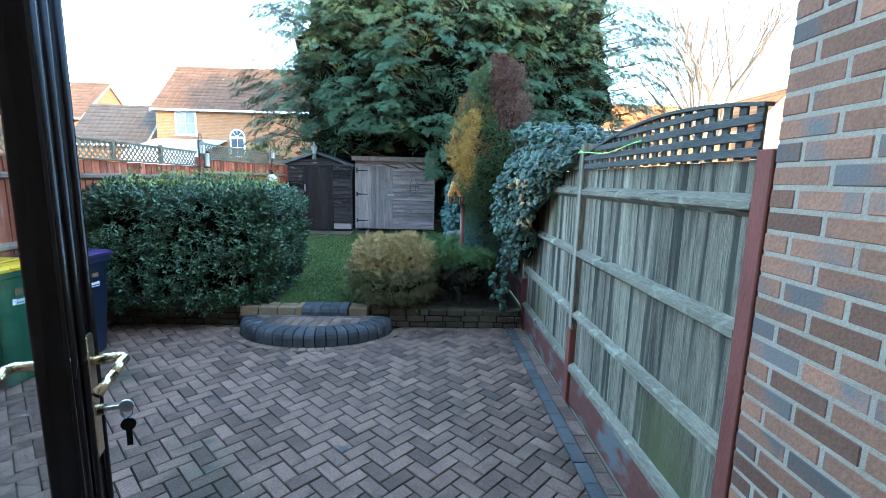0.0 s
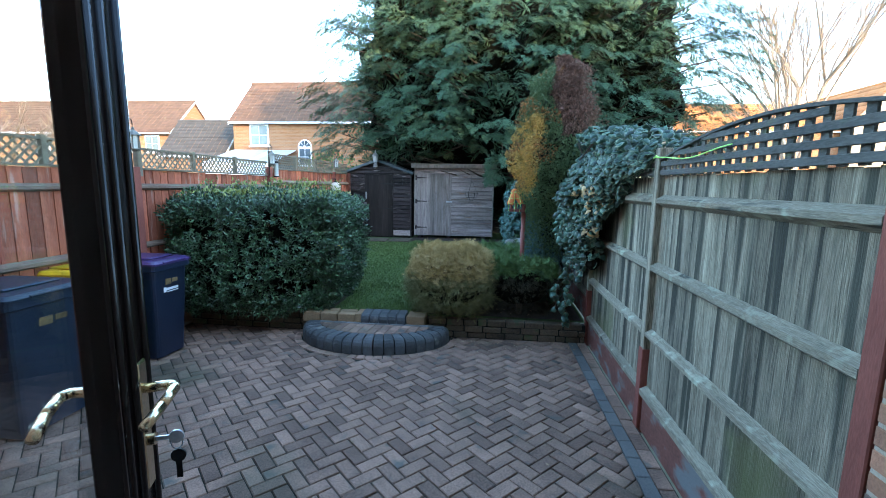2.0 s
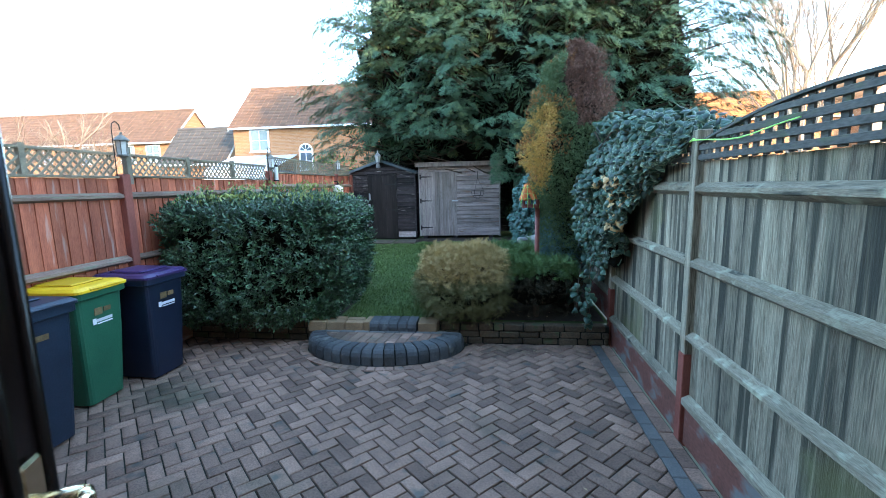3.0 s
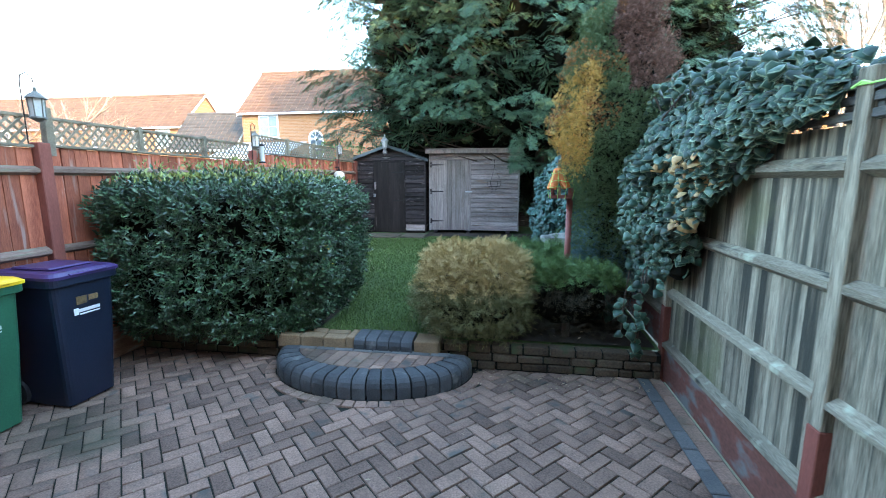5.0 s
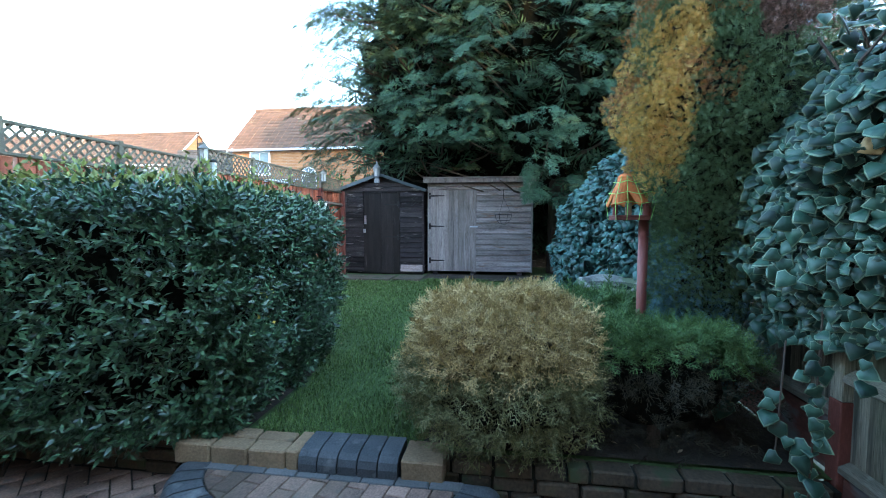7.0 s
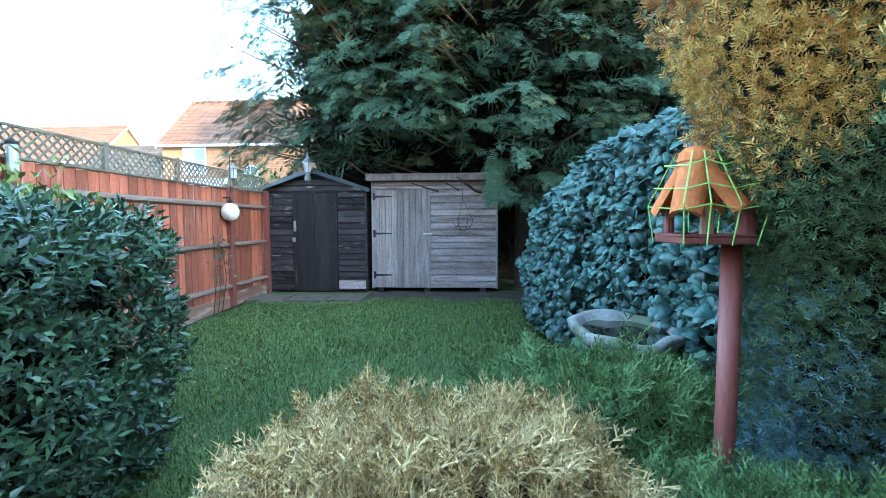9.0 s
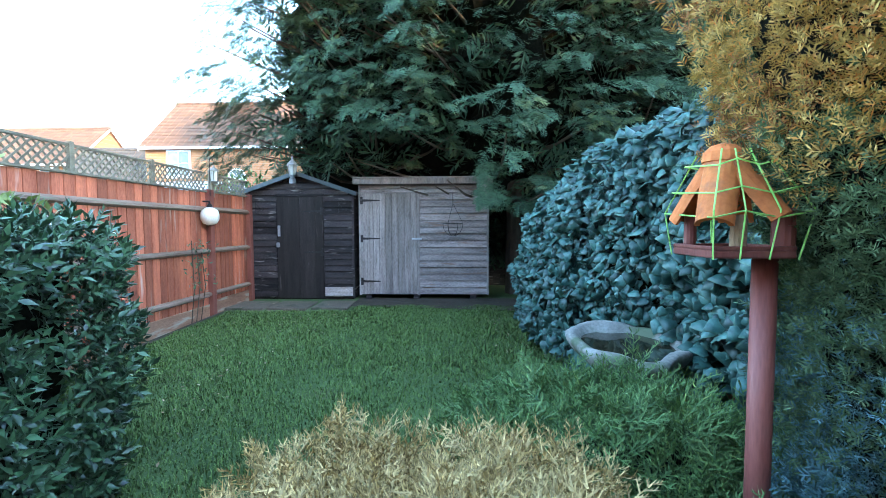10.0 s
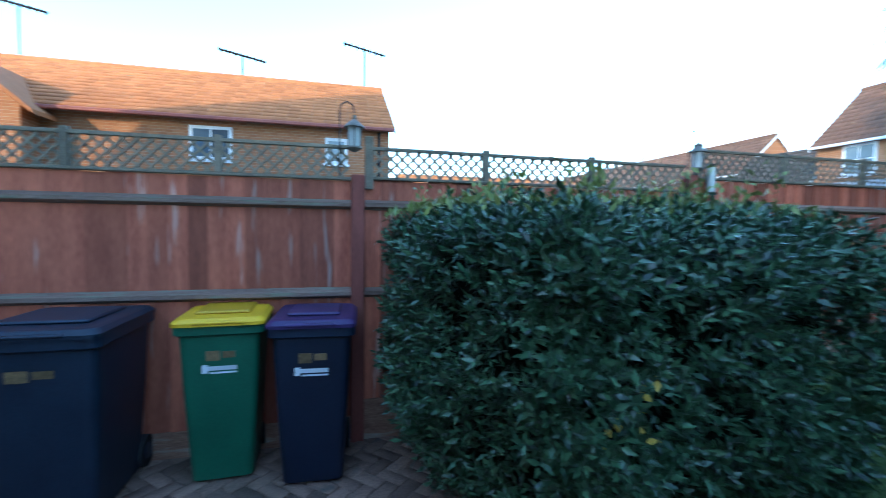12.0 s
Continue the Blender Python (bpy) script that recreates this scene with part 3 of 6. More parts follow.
RX = 1.5
rfence = thing("boundary_fence", "grey weathered close-board fence with lichen on its rails", "fence", (RX, 3, 0))
RU = under(rfence)
MIRROR = Matrix.Rotation(math.pi, 4, "Z")
bays = [(-.24, 1.56, 0), (1.64, 3.4, 0), (3.48, 5.3, .25), (5.38, 7.2, .3), (7.28, 9.1, .34), (9.18, 10.6, .38)]
for bi, (y0, y1, zb) in enumerate(bays):
    top = 1.9 + zb
    gb = .25 + zb
    nb = round((y1 - y0) / .095)
    w = (y1 - y0) / nb
    bme = to_mesh("board", feather(w * 1.1, top - gb, .018, .007), GREYWOOD)
    for k in range(nb):
        part("board", bme, None, rfence, m=RU @ Matrix.Translation((RX + .062 + rr.uniform(-.003, .002), y0 + (k + 1) * w, gb + rr.uniform(-.005, .005))) @ MIRROR)
    part("gravel_board", box(RX + .02, RX + .05, y0, y1, zb - .02, gb, .004), GRAVELBOARD, rfence, "red-painted gravel board", RU)
    for z in (1.73, 1.24, .74, .29):
        part("rail", arris(y0, y1, z + zb, RX + .045, -1, .09, .05), GREYRAIL, rfence, "lichen-covered rail", RU)
for y, zt, m in ((-.28, 1.93, REDPOST), (1.6, 2.1, GREYWOOD), (3.44, 2.1, GREYWOOD), (5.34, 2.3, GREYWOOD), (7.24, 2.3, GREYWOOD), (9.14, 2.3, GREYWOOD)):
    part("post", box(RX - .005, RX + .085, y - .04, y + .04, -.05 if m is REDPOST else .62, zt, .005), m, rfence, "", RU)
    if m is GREYWOOD:
        part("post_foot", box(RX - .008, RX + .088, y - .042, y + .042, -.05, .62, .005), REDPOST, rfence, "red-painted post foot", RU)


def arch(y):
    return 1.99 + .165 * math.sin(math.pi * min(max((y + .9) / 2.7, 0), 1)) ** 1.2


# arched square trellis over the first bay
for k in range(20):
    y = -.2 + k * .092
    part("trellis_slat", box(RX + .02, RX + .032, y - .022, y + .022, 1.9, arch(y) - .012, .002), DARKLATTICE, rfence, m=RU)
for z in (1.925, 1.985, 2.045):
    yb = 1.56 if z < 2.02 else 1.36
    part("trellis_slat", box(RX + .005, RX + .019, -.235, yb, z - .017, z + .017, .002), DARKLATTICE, rfence, m=RU)
part("trellis_slat", box(RX + .005, RX + .019, .05, 1.0, 2.088, 2.118, .002), DARKLATTICE, rfence, m=RU)
for z in (1.925, 1.985, 2.045):
    part("trellis_slat", box(RX + .005, RX + .019, 1.645, 3.3, z - .017, z + .017, .002), DARKLATTICE, rfence, m=RU)
for k in range(18):
    y = 1.7 + k * .092
    part("trellis_slat", box(RX + .02, RX + .032, y - .022, y + .022, 1.9, 2.08, .002), DARKLATTICE, rfence, m=RU)
ys = [-.24 + k * .1 for k in range(19)]
bm = bmesh.new()
hoops = [[bm.verts.new((RX + p, y, arch(y) + q)) for p, q in ((0, -.014), (.04, -.014), (.04, 0), (0, 0))] for y in ys]
for A, B in zip(hoops, hoops[1:]):
    for k in range(4):
        bm.faces.new((A[k], A[(k + 1) % 4], B[(k + 1) % 4], B[k]))
bm.faces.new(hoops[0][::-1])
bm.faces.new(hoops[-1])
bmesh.ops.recalc_face_normals(bm, faces=bm.faces)
part("trellis_arch", bm, DARKLATTICE, rfence, "arched top strip", RU)
cord = [(RX - .012, 1.62 - k * .11, 2.035 + .006 * math.sin(k) - .03 * math.sin(math.pi * k / 9)) for k in range(10)]
line = thing("washing_line", "green plastic washing line tied to the fence post", "rope", (RX - .01, 1.6, 2.03))
part("cord", path_rod(cord, .004, 6), STRING, line, "thin green cord", under(line))
part("knot", path_rod([(RX - .012, 1.555, 2.03), (RX - .014, 1.6, 2.045), (RX - .012, 1.65, 2.03)], .006, 6), STRING, line, m=under(line))

# assumed fence, added to block the brightness in the gap beside the shed
back = thing("back_fence", "assumed dark weathered board fence, added to darken the gap by the sheds", "fence", (0, 11.9, .3))
BKU = under(back)
bme = to_mesh("board", box(0, .154, 11.88, 11.9, .3, 2.05), SHEDDARK)
for k in range(56):
    part("board", bme, None, back, m=BKU @ Matrix.Translation((-4.0 + k * .15, rr.uniform(-.004, .004), rr.uniform(-.02, .02))))
for z in (.6, 1.2, 1.8):
    part("rail", box(-4.0, 4.4, 11.83, 11.88, z, z + .08, .004), SHEDDARK, back, m=BKU)

# ---------------- sheds ----------------


def shiplap(x0, x1, y, z0, z1, h, material, parent, up, seed, name="board"):
    """Horizontal lapped boards over a wall facing -y."""
    r = random.Random(seed)
    n = max(1, round((z1 - z0) / h))
    h = (z1 - z0) / n
    for k in range(n):
        bm = bmesh.new()
        z = z0 + k * h
        c = [(0, 0), (-.03, 0.003), (-.026, h * .7), (-.008, h * .93), (0, h)]
        w = r.uniform(-.002, .002)
        a = [bm.verts.new((x0, y + p + w, z + q)) for p, q in c]
        b = [bm.verts.new((x1, y + p + w, z + q)) for p, q in c]
        for i in range(4):
            bm.faces.new((a[i], b[i], b[i + 1], a[i + 1]))
        bm.faces.new(a[::-1])
        bm.faces.new(b)
        part(name, bm, material, parent, m=up)


def t_hinge(x, z, y, s, parent, up, material):
    bm = box(x - .02, x + .02, y - .012, y, z - .06, z + .06, .003)
    vs = [bm.verts.new(p) for p in ((x, y - .011, z - .02), (x + s * .3, y - .011, z - .008), (x + s * .3, y - .011, z + .008), (x, y - .011, z + .02))]
    ws = [bm.verts.new(v.co + Vector((0, .008, 0))) for v in vs]
    bm.faces.new(vs)
    bm.faces.new(ws[::-1])
    for i in range(4):
        bm.faces.new((vs[i], ws[i], ws[(i + 1) % 4], vs[(i + 1) % 4]))
    return part("hinge", bm, material, parent, "black strap hinge", up)


SY = 9.9
shed = thing("garden_shed", "small dark-stained apex shed with a closed door", "shed", (-2.68, SY + .9, .37))
SU = under(shed)
x0, x1, xa, ze, za = -3.58, -1.77, -2.69, 2.13, 2.44
bm = bmesh.new()
sec = [(x0, .4), (x1, .4), (x1, ze - .02), (xa, za - .03), (x0, ze - .02)]
a = [bm.verts.new((x, SY + .012, z)) for x, z in sec]
b = [bm.verts.new((x, SY + 1.85, z)) for x, z in sec]
bm.faces.new(a)
bm.faces.new(b[::-1])
for k in range(5):
    bm.faces.new((a[k], a[(k + 1) % 5], b[(k + 1) % 5], b[k]))
bmesh.ops.recalc_face_normals(bm, faces=bm.faces)
part("body", bm, SHEDDARK, shed, m=SU)
part("floor_bearer", box(x0 + .03, x1 - .03, SY + .03, SY + 1.8, .3, .4), SHEDDARK, shed, m=SU)
shiplap(x0 + .03, -3.06, SY + .012, .42, 2.1, .105, SHEDDARK, shed, SU, 1)
shiplap(-2.27, x1 - .03, SY + .012, .42, 2.1, .105, SHEDDARK, shed, SU, 2)
for k in range(3):
    z = 2.1 + k * .1
    xw = (za - z - .05) / (za - ze) * .88
    if xw > .1:
        shiplap(xa - xw, xa + xw, SY + .012, z, z + .1, .1, SHEDDARK, shed, SU, 3 + k)
for xx in (x0, x1 - .035):
    part("corner_trim", box(xx, xx + .035, SY - .02, SY + .012, .4, ze - .03, .003), SHEDDARK, shed, m=SU)
shed_door = part("door", box(-3.05, -2.28, SY - .022, SY + .006, .39, 2.07, .004), SHEDDOOR, shed, "dark ply door", SU)
for xx in (-2.8, -2.54):
    part("door_board", box(xx - .126, xx + .126, SY - .03, SY - .022, .4, 2.06, .002), SHEDDOOR, shed_door)
part("door_head", box(-3.07, -2.26, SY - .03, SY + .01, 2.075, 2.115, .003), SHEDDARK, shed, m=SU)
t_hinge(-2.3, 1.83, SY - .024, -1, shed, SU, IRON)
t_hinge(-2.3, 1.16, SY - .024, -1, shed, SU, IRON)
part("bolt", box(-3.03, -2.99, SY - .05, SY - .022, 1.42, 1.6, .005), STEEL, shed, "pale metal pull handle", SU)
part("padlock", box(-3.06, -3.0, SY - .05, SY - .022, 1.24, 1.32, .01), STEEL, shed, "small padlock", SU)
part("patch_board", box(-2.26, -1.8, SY - .032, SY - .014, .44, .58, .003), SHEDGREY, shed, "bare replacement board", SU)
for sg in (1, -1):
    bm = bmesh.new()
    xe = xa + sg * .99
    zz = za - .99 * (za - ze) / .9
    c = [(xa, za + .03), (xe, zz + .03), (xe, zz), (xa, za)]
    for nm, ya, yb, c2, mt in (("roof_panel", SY - .1, SY + 1.95, c, FELT), ("bargeboard", SY - .125, SY - .1, [(xa, za + .035), (xe, zz + .035), (xe, zz - .03), (xa, za - .03)], FELT)):
        bm = bmesh.new()
        a = [bm.verts.new((x, ya, z)) for x, z in c2]
        b = [bm.verts.new((x, yb, z)) for x, z in c2]
        bm.faces.new(a)
        bm.faces.new(b[::-1])
        for k in range(4):
            bm.faces.new((a[k], a[(k + 1) % 4], b[(k + 1) % 4], b[k]))
        bmesh.ops.recalc_face_normals(bm, faces=bm.faces)
        part(nm, bm, mt, shed, m=SU)
for xx in (-3.4, -2.02):
    hook = thing("basket_bracket", "small black iron hanging bracket on the shed", "bracket", (xx, SY, 1.9))
    part("arm", path_rod([(xx, SY - .01, 1.98), (xx, SY - .02, 1.8), (xx + .1, SY - .05, 1.86), (xx, SY - .02, 1.96)], .007, 6), IRON, hook, m=under(hook))
    part("hook_tip", path_rod([(xx + .1, SY - .05, 1.86), (xx + .14, SY - .06, 1.84), (xx + .15, SY - .06, 1.88)], .006, 6), IRON, hook, m=under(hook))

lamp = thing("shed_lantern", "aged white traditional lantern on the gable of the shed", "lantern", (xa - .02, SY - .15, 2.3))
LU = under(lamp)
c = (xa - .02, SY - .18, 2.4)
part("bracket", lathe([(.05, -.14), (.055, -.13), (.05, -.06), (.03, -.04)], c, 12), GREYPAINT, lamp, m=LU)
part("arm", path_rod([(c[0], SY - .1, 2.3), (c[0], SY - .18, 2.3), (c[0], SY - .18, 2.36)], .012, 8), GREYPAINT, lamp, m=LU)
part("pane", lathe([(.045, 0), (.075, .15)], c, 6), LANTERNGLASS, lamp, "pale glass panes", LU)
for k in range(6):
    ang = 2 * math.pi * k / 6
    part("glazing_bar", rod((c[0] + .046 * math.cos(ang), c[1] + .046 * math.sin(ang), c[2]), (c[0] + .077 * math.cos(ang), c[1] + .077 * math.sin(ang), c[2] + .15), .005, .005, 5), GREYPAINT, lamp, m=LU)
part("roof", lathe([(.09, .15), (.085, .165), (.04, .22), (.018, .24), (.02, .26), (.004, .31)], c, 12), GREYPAINT, lamp, m=LU)
part("base", lathe([(.025, -.05), (.05, -.01), (.048, 0)], c, 12), GREYPAINT, lamp, m=LU)

store = thing("garden_shed", "silver-grey weathered pent shed with a closed plank door", "shed", (-.63, SY + .6, .42))
TU = under(store)
x0, x1 = -1.69, .43
bm = box(x0 + .01, x1 - .01, SY + .012, SY + 1.3, .46, 2.24)
part("body", bm, SHEDGREY, store, m=TU)
for xx in (x0 + .1, -.8, x1 - .3):
    part("bearer", box(xx, xx + .1, SY + .0, SY + 1.28, .33, .46, .004), SHEDDARK, store, m=TU)
shiplap(-.7, x1 - .03, SY + .012, .47, 2.12, .108, SHEDGREY, store, TU, 8)
shiplap(x0 + .02, x1 - .03, SY + .012, 2.12, 2.26, .07, SHEDGREY, store, TU, 9)
for xx in (x0, x1 - .035):
    part("corner_trim", box(xx, xx + .035, SY - .02, SY + .012, .45, 2.26, .003), SHEDGREYV, store, m=TU)
part("door_post", box(-.73, -.69, SY - .022, SY + .012, .45, 2.13, .003), SHEDGREYV, store, m=TU)
sdoor = part("door", box(-1.655, -.735, SY - .006, SY + .012, .465, 2.115), SHEDGREYV, store, "grey plank door", TU)
for k in range(9):
    xx = -1.655 + k * .1022
    part("plank", box(xx + .002, xx + .1, SY - .024, SY - .006, .466, 2.114, .003), SHEDGREYV, sdoor)
for z in (2.0, 1.38, .68):
    t_hinge(-1.64, z, SY - .026, 1, store, TU, SHEDDARK)
part("bolt", box(-.82, -.66, SY - .04, SY - .024, 1.36, 1.39, .004), STEEL, store, "metal bolt", TU)
part("door_head", box(x0 + .02, -.62, SY - .034, SY - .004, 2.125, 2.165, .003), SHEDGREY, store, "reddish lath over the door", TU)
part("roof", box(x0 - .06, x1 + .05, SY - .1, SY + 1.45, 2.27, 2.31), FELT, store, m=TU)
part("fascia", box(x0 - .07, x1 + .055, SY - .125, SY - .1, 2.255, 2.345, .005), SHEDGREYV, store, m=TU)
part("fascia", box(x0 - .075, x1 + .06, SY - .14, SY - .09, 2.345, 2.37, .004), SHEDGREY, store, "lath on the roof edge", TU)

basket = thing("hanging_basket", "empty black wire hanging basket on the shed wall", "basket", (-.15, SY - .1, 1.5))
BU = under(basket)
bc = (-.15, SY - .14, 1.62)
for k in range(6):
    ang = math.pi * k / 6 * 2
    pts = [(bc[0] + .16 * math.cos(t) * math.cos(ang), bc[1] + .11 * math.cos(t) * math.sin(ang), bc[2] - .2 * math.sin(t)) for t in [i * math.pi / 12 for i in range(7)]]
    part("wire", path_rod(pts, .004, 5), IRON, basket, m=BU)
for s, z in ((1, 0), (.8, -.12)):
    pts = [(bc[0] + .16 * s * math.cos(t), bc[1] + .11 * s * math.sin(t), bc[2] + z) for t in [i * math.pi / 8 for i in range(17)]]
    part("hoop", path_rod(pts, .005, 5), IRON, basket, m=BU)
for ang in (0, 2.1, 4.2):
    part("chain", rod((bc[0] + .16 * math.cos(ang), bc[1] + .11 * math.sin(ang), bc[2]), (bc[0], bc[1], bc[2] + .32), .003, .003, 5), IRON, basket, m=BU)
part("hook", path_rod([(bc[0], SY - .01, 2.12), (bc[0], bc[1], 2.1), (bc[0], bc[1], 1.93)], .006, 6), IRON, basket, m=BU)
for k, (xx, yy, w) in enumerate(((-3.2, 9.3, .6), (-2.58, 9.32, .6), (-1.96, 9.38, .55))):
    b = box(xx - w / 2, xx + w / 2 - .02, yy - .28, yy + .32, gz(yy) - .02, gz(yy) + .03, .008)
    solo("paving_slab", b, SLAB, "worn grey paving slab before the dark shed", "slab", group="slabs before the shed")

# ---------------- lanterns and lamp on the fence ----------------


def fence_lantern(at):
    t = thing("hanging_lantern", "small grey metal lantern hanging from a shepherd's hook on the fence", "lantern", at, "fence lanterns")
    part("hook", path_rod([(0, -.1, -.3), (0, -.1, .16), (0, -.09, .2), (0, -.05, .225), (0, -.01, .2), (0, 0, .15)], .005, 6), IRON, t, "thin black iron hook")
    part("roof", lathe([(.075, .045), (.07, .055), (.03, .09), (.014, .1), (.012, .13)], (0, 0, 0), 8), LANTERN, t)
    part("pane", lathe([(.045, -.09), (.05, .045)], (0, 0, 0), 6), LANTERNGLASS, t, "pale glass panes")
    for k in range(6):
        a = 2 * math.pi * k / 6
        part("glazing_bar", rod((.047 * math.cos(a), .047 * math.sin(a), -.09), (.053 * math.cos(a), .053 * math.sin(a), .045), .0045, .0045, 5), LANTERN, t)
    part("base", lathe([(.018, -.125), (.04, -.11), (.058, -.1), (.055, -.09)], (0, 0, 0), 8), LANTERN, t)
    return t


lan = fence_lantern((FX + .06, 2.62, 2.24))
copy_thing(lan, pose(FX + .06, 5.56, 2.23))
copy_thing(lan, pose(FX + .06, 8.74, 2.3))
feeder = thing("bird_feeder", "clear tubular bird feeder hanging on the fence", "feeder", (FX + .05, 5.72, 2.05))
part("tube", lathe([(.035, -.12), (.037, .1)], (0, 0, 0), 10), LANTERNGLASS, feeder, "clear plastic tube")
part("lid", lathe([(.045, .1), (.04, .125), (.01, .14)], (0, 0, 0), 10), IRON, feeder)
part("tray", lathe([(.05, -.14), (.052, -.12)], (0, 0, 0), 10), IRON, feeder)
gl = thing("globe_lamp", "cream globe wall lamp fixed to the fence", "lamp", (FX + .1, 8.55, 1.72))
part("globe", lathe([(.02, -.12), (.08, -.1), (.115, -.04), (.12, .02), (.1, .08), (.05, .115), (.03, .12)], (0, 0, 0), 16), GLOBE, gl, "round cream shade", smooth=True)
part("cap", lathe([(.035, .12), (.04, .13), (.02, .17)], (0, 0, 0), 12), IRON, gl)
part("bracket", path_rod([(-.09, 0, .2), (0, 0, .2), (0, 0, .16)], .012, 8), IRON, gl)

# ---------------- wheelie bins ----------------


def wheelie_bin(name, label, at, wt, wb, dt, db, h, body_m, lid_m, turn=0.0, raised=False, rim_m=None):
    """A tapered bin facing +x; its base centre at the origin."""
    t = thing(name, label, "bin", at, "wheelie bins", turn=turn)
    bm = bmesh.new()

    def ring(w, d, z, r, xo=0.0):
        out = []
        for sx, sy, a0 in ((1, 1, 0), (-1, 1, 90), (-1, -1, 180), (1, -1, 270)):
            for a in (0, 30, 60, 90):
                q = radians(a0 + a)
                out.append(bm.verts.new((sx * (d / 2 - r) + r * math.cos(q) + xo, sy * (w / 2 - r) + r * math.sin(q), z)))
        return out

    def skin(rings):
        for a, b in zip(rings, rings[1:]):
            for k in range(16):
                bm.faces.new((a[k], a[(k + 1) % 16], b[(k + 1) % 16], b[k]))

    rs = [ring(wb, db, .02, .04), ring(wb + (wt - wb) * .55, db + (dt - db) * .55, h * .55, .04), ring(wt - .02, dt - .03, h - .1, .04)]
    skin(rs)
    bm.faces.new(rs[0][::-1])
    bm.faces.new(rs[-1])
    body = part("body", bm, body_m, t, smooth=False)
    bm = bmesh.new()
    rs = [ring(wt, dt, h - .105, .04), ring(wt + .035, dt + .03, h - .095, .045), ring(wt + .035, dt + .03, h - .045, .045), ring(wt + .01, dt + .01, h - .04, .04)]
    skin(rs)
    bm.faces.new(rs[0][::-1])
    bm.faces.new(rs[-1])
    part("rim", bm, rim_m or body_m, t)
    bm = bmesh.new()
    rs = [ring(wt + .05, dt + .05, h - .042, .05, .01), ring(wt + .05, dt + .05, h - .022, .05, .01), ring(wt - .0, dt - .0, h, .05), ring(wt - .04, dt - .05, h + .004, .05)]
    skin(rs)
    bm.faces.new(rs[0][::-1])
    bm.faces.new(rs[-1])
    lid = part("lid", bm, lid_m, t, "closed plastic lid")
    part("lid_panel", box(-dt * .33, dt * .3, -wt * .34, wt * .34, h + .002, h + .022, .012), lid_m, lid)
    part("lid_grip", box(dt / 2 - .05, dt / 2 + .045, -wt * .3, wt * .3, h - .03, h - .012, .006), lid_m, lid)
    part("handle_bar", rod((-dt / 2 - .06, -wt * .4, h - .05), (-dt / 2 - .06, wt * .4, h - .05), .014, .014, 8), body_m, t)
    for sy in (-1, 1):
        w = part("wheel", rod((-db / 2 - .02, sy * (wb / 2 - .03), .1), (-db / 2 - .02, sy * (wb / 2 + .03), .1), .1, .1, 20), RUBBER, t)
        part("hub", rod((-db / 2 - .02, sy * (wb / 2 + .03), .1), (-db / 2 - .02, sy * (wb / 2 + .036), .1), .05, .05, 12), body_m, w)
        part("handle_lug", box(-dt / 2 - .07, -dt / 2 + .02, sy * wt * .4 - .015, sy * wt * .4 + .015, h - .09, h - .035, .004), body_m, t)

    def front(y0, y1, z0, z1, off, material, nm, lab):
        bm = bmesh.new()
        fx = [db / 2 + (dt - .03 - db) / 2 * min(z / (h - .1), 1) + off for z in (z0, z1)]
        vs = [bm.verts.new(p) for p in ((fx[0], y0, z0), (fx[0], y1, z0), (fx[1], y1, z1), (fx[1], y0, z1))]
        ws = [bm.verts.new(v.co - Vector((.004, 0, 0))) for v in vs]
        bm.faces.new(vs)
        bm.faces.new(ws[::-1])
        for i in range(4):
            bm.faces.new((vs[i], ws[i], ws[(i + 1) % 4], vs[(i + 1) % 4]))
        part(nm, bm, material, body, lab)

    s = wt / .5
    front(-.08 * s, .0, h - .26, h - .2, .006, TANPLATE, "number_sticker", "worn brown number sticker")
    front(.015 * s, .09 * s, h - .245, h - .205, .006, TANPLATE, "number_sticker", "worn brown number sticker")
    if raised:
        front(-.1 * s, .1 * s, h - .32, h - .295, .006, WHITEPRINT, "printed_mark", "white printed bar")
        front(-.06 * s, .1 * s, h - .34, h - .33, .006, WHITEPRINT, "printed_mark", "thin white printed bar")
        front(-.105 * s, -.07 * s, h - .335, h - .285, .007, WHITEPRINT, "printed_mark", "white printed blot")
    return t


wheelie_bin("wheelie_bin", "navy blue wheelie bin with a purple lid beside the fence", (-3.18, 2.37, 0), .47, .36, .56, .43, 1.03, BINBLUE, LIDPURPLE, -3, True)
wheelie_bin("wheelie_bin", "green wheelie bin with a yellow lid beside the fence", (-3.33, 1.81, 0), .47, .35, .54, .42, 1.03, BINGREEN, LIDYELLOW, 2, True)
wheelie_bin("wheelie_bin", "large dark blue wheelie bin with a matching lid", (-3.13, 1.02, 0), .6, .5, .7, .55, 1.05, BINDARK, BINDARK, 0)

# ---------------- half-round step and low wall ----------------
CX, CY, RXO, RYO = -.99, 3.22, .885, .6
step = thing("garden_step", "half-round step edged in dark bullnose blocks with red paving inside", "step", (CX, CY - .3, 0))
STU = under(step)


def rim(a, k):
    """A point on the half-round line, k metres in from the outer edge."""
    return Vector((CX + (RXO - k) * math.cos(a), CY - (RYO - k) * math.sin(a), 0))


bm = bmesh.new()
bot = [rim(math.pi * i / 24, .06) for i in range(25)]
lo = [bm.verts.new((p.x, p.y, -.01)) for p in bot]
hi = [bm.verts.new((p.x, p.y, .15)) for p in bot]
bm.faces.new(hi)
for i in range(24):
    bm.faces.new((lo[i], hi[i], hi[i + 1], lo[i + 1]))
bm.faces.new((lo[24], hi[24], hi[0], lo[0]))
bmesh.ops.recalc_face_normals(bm, faces=bm.faces)
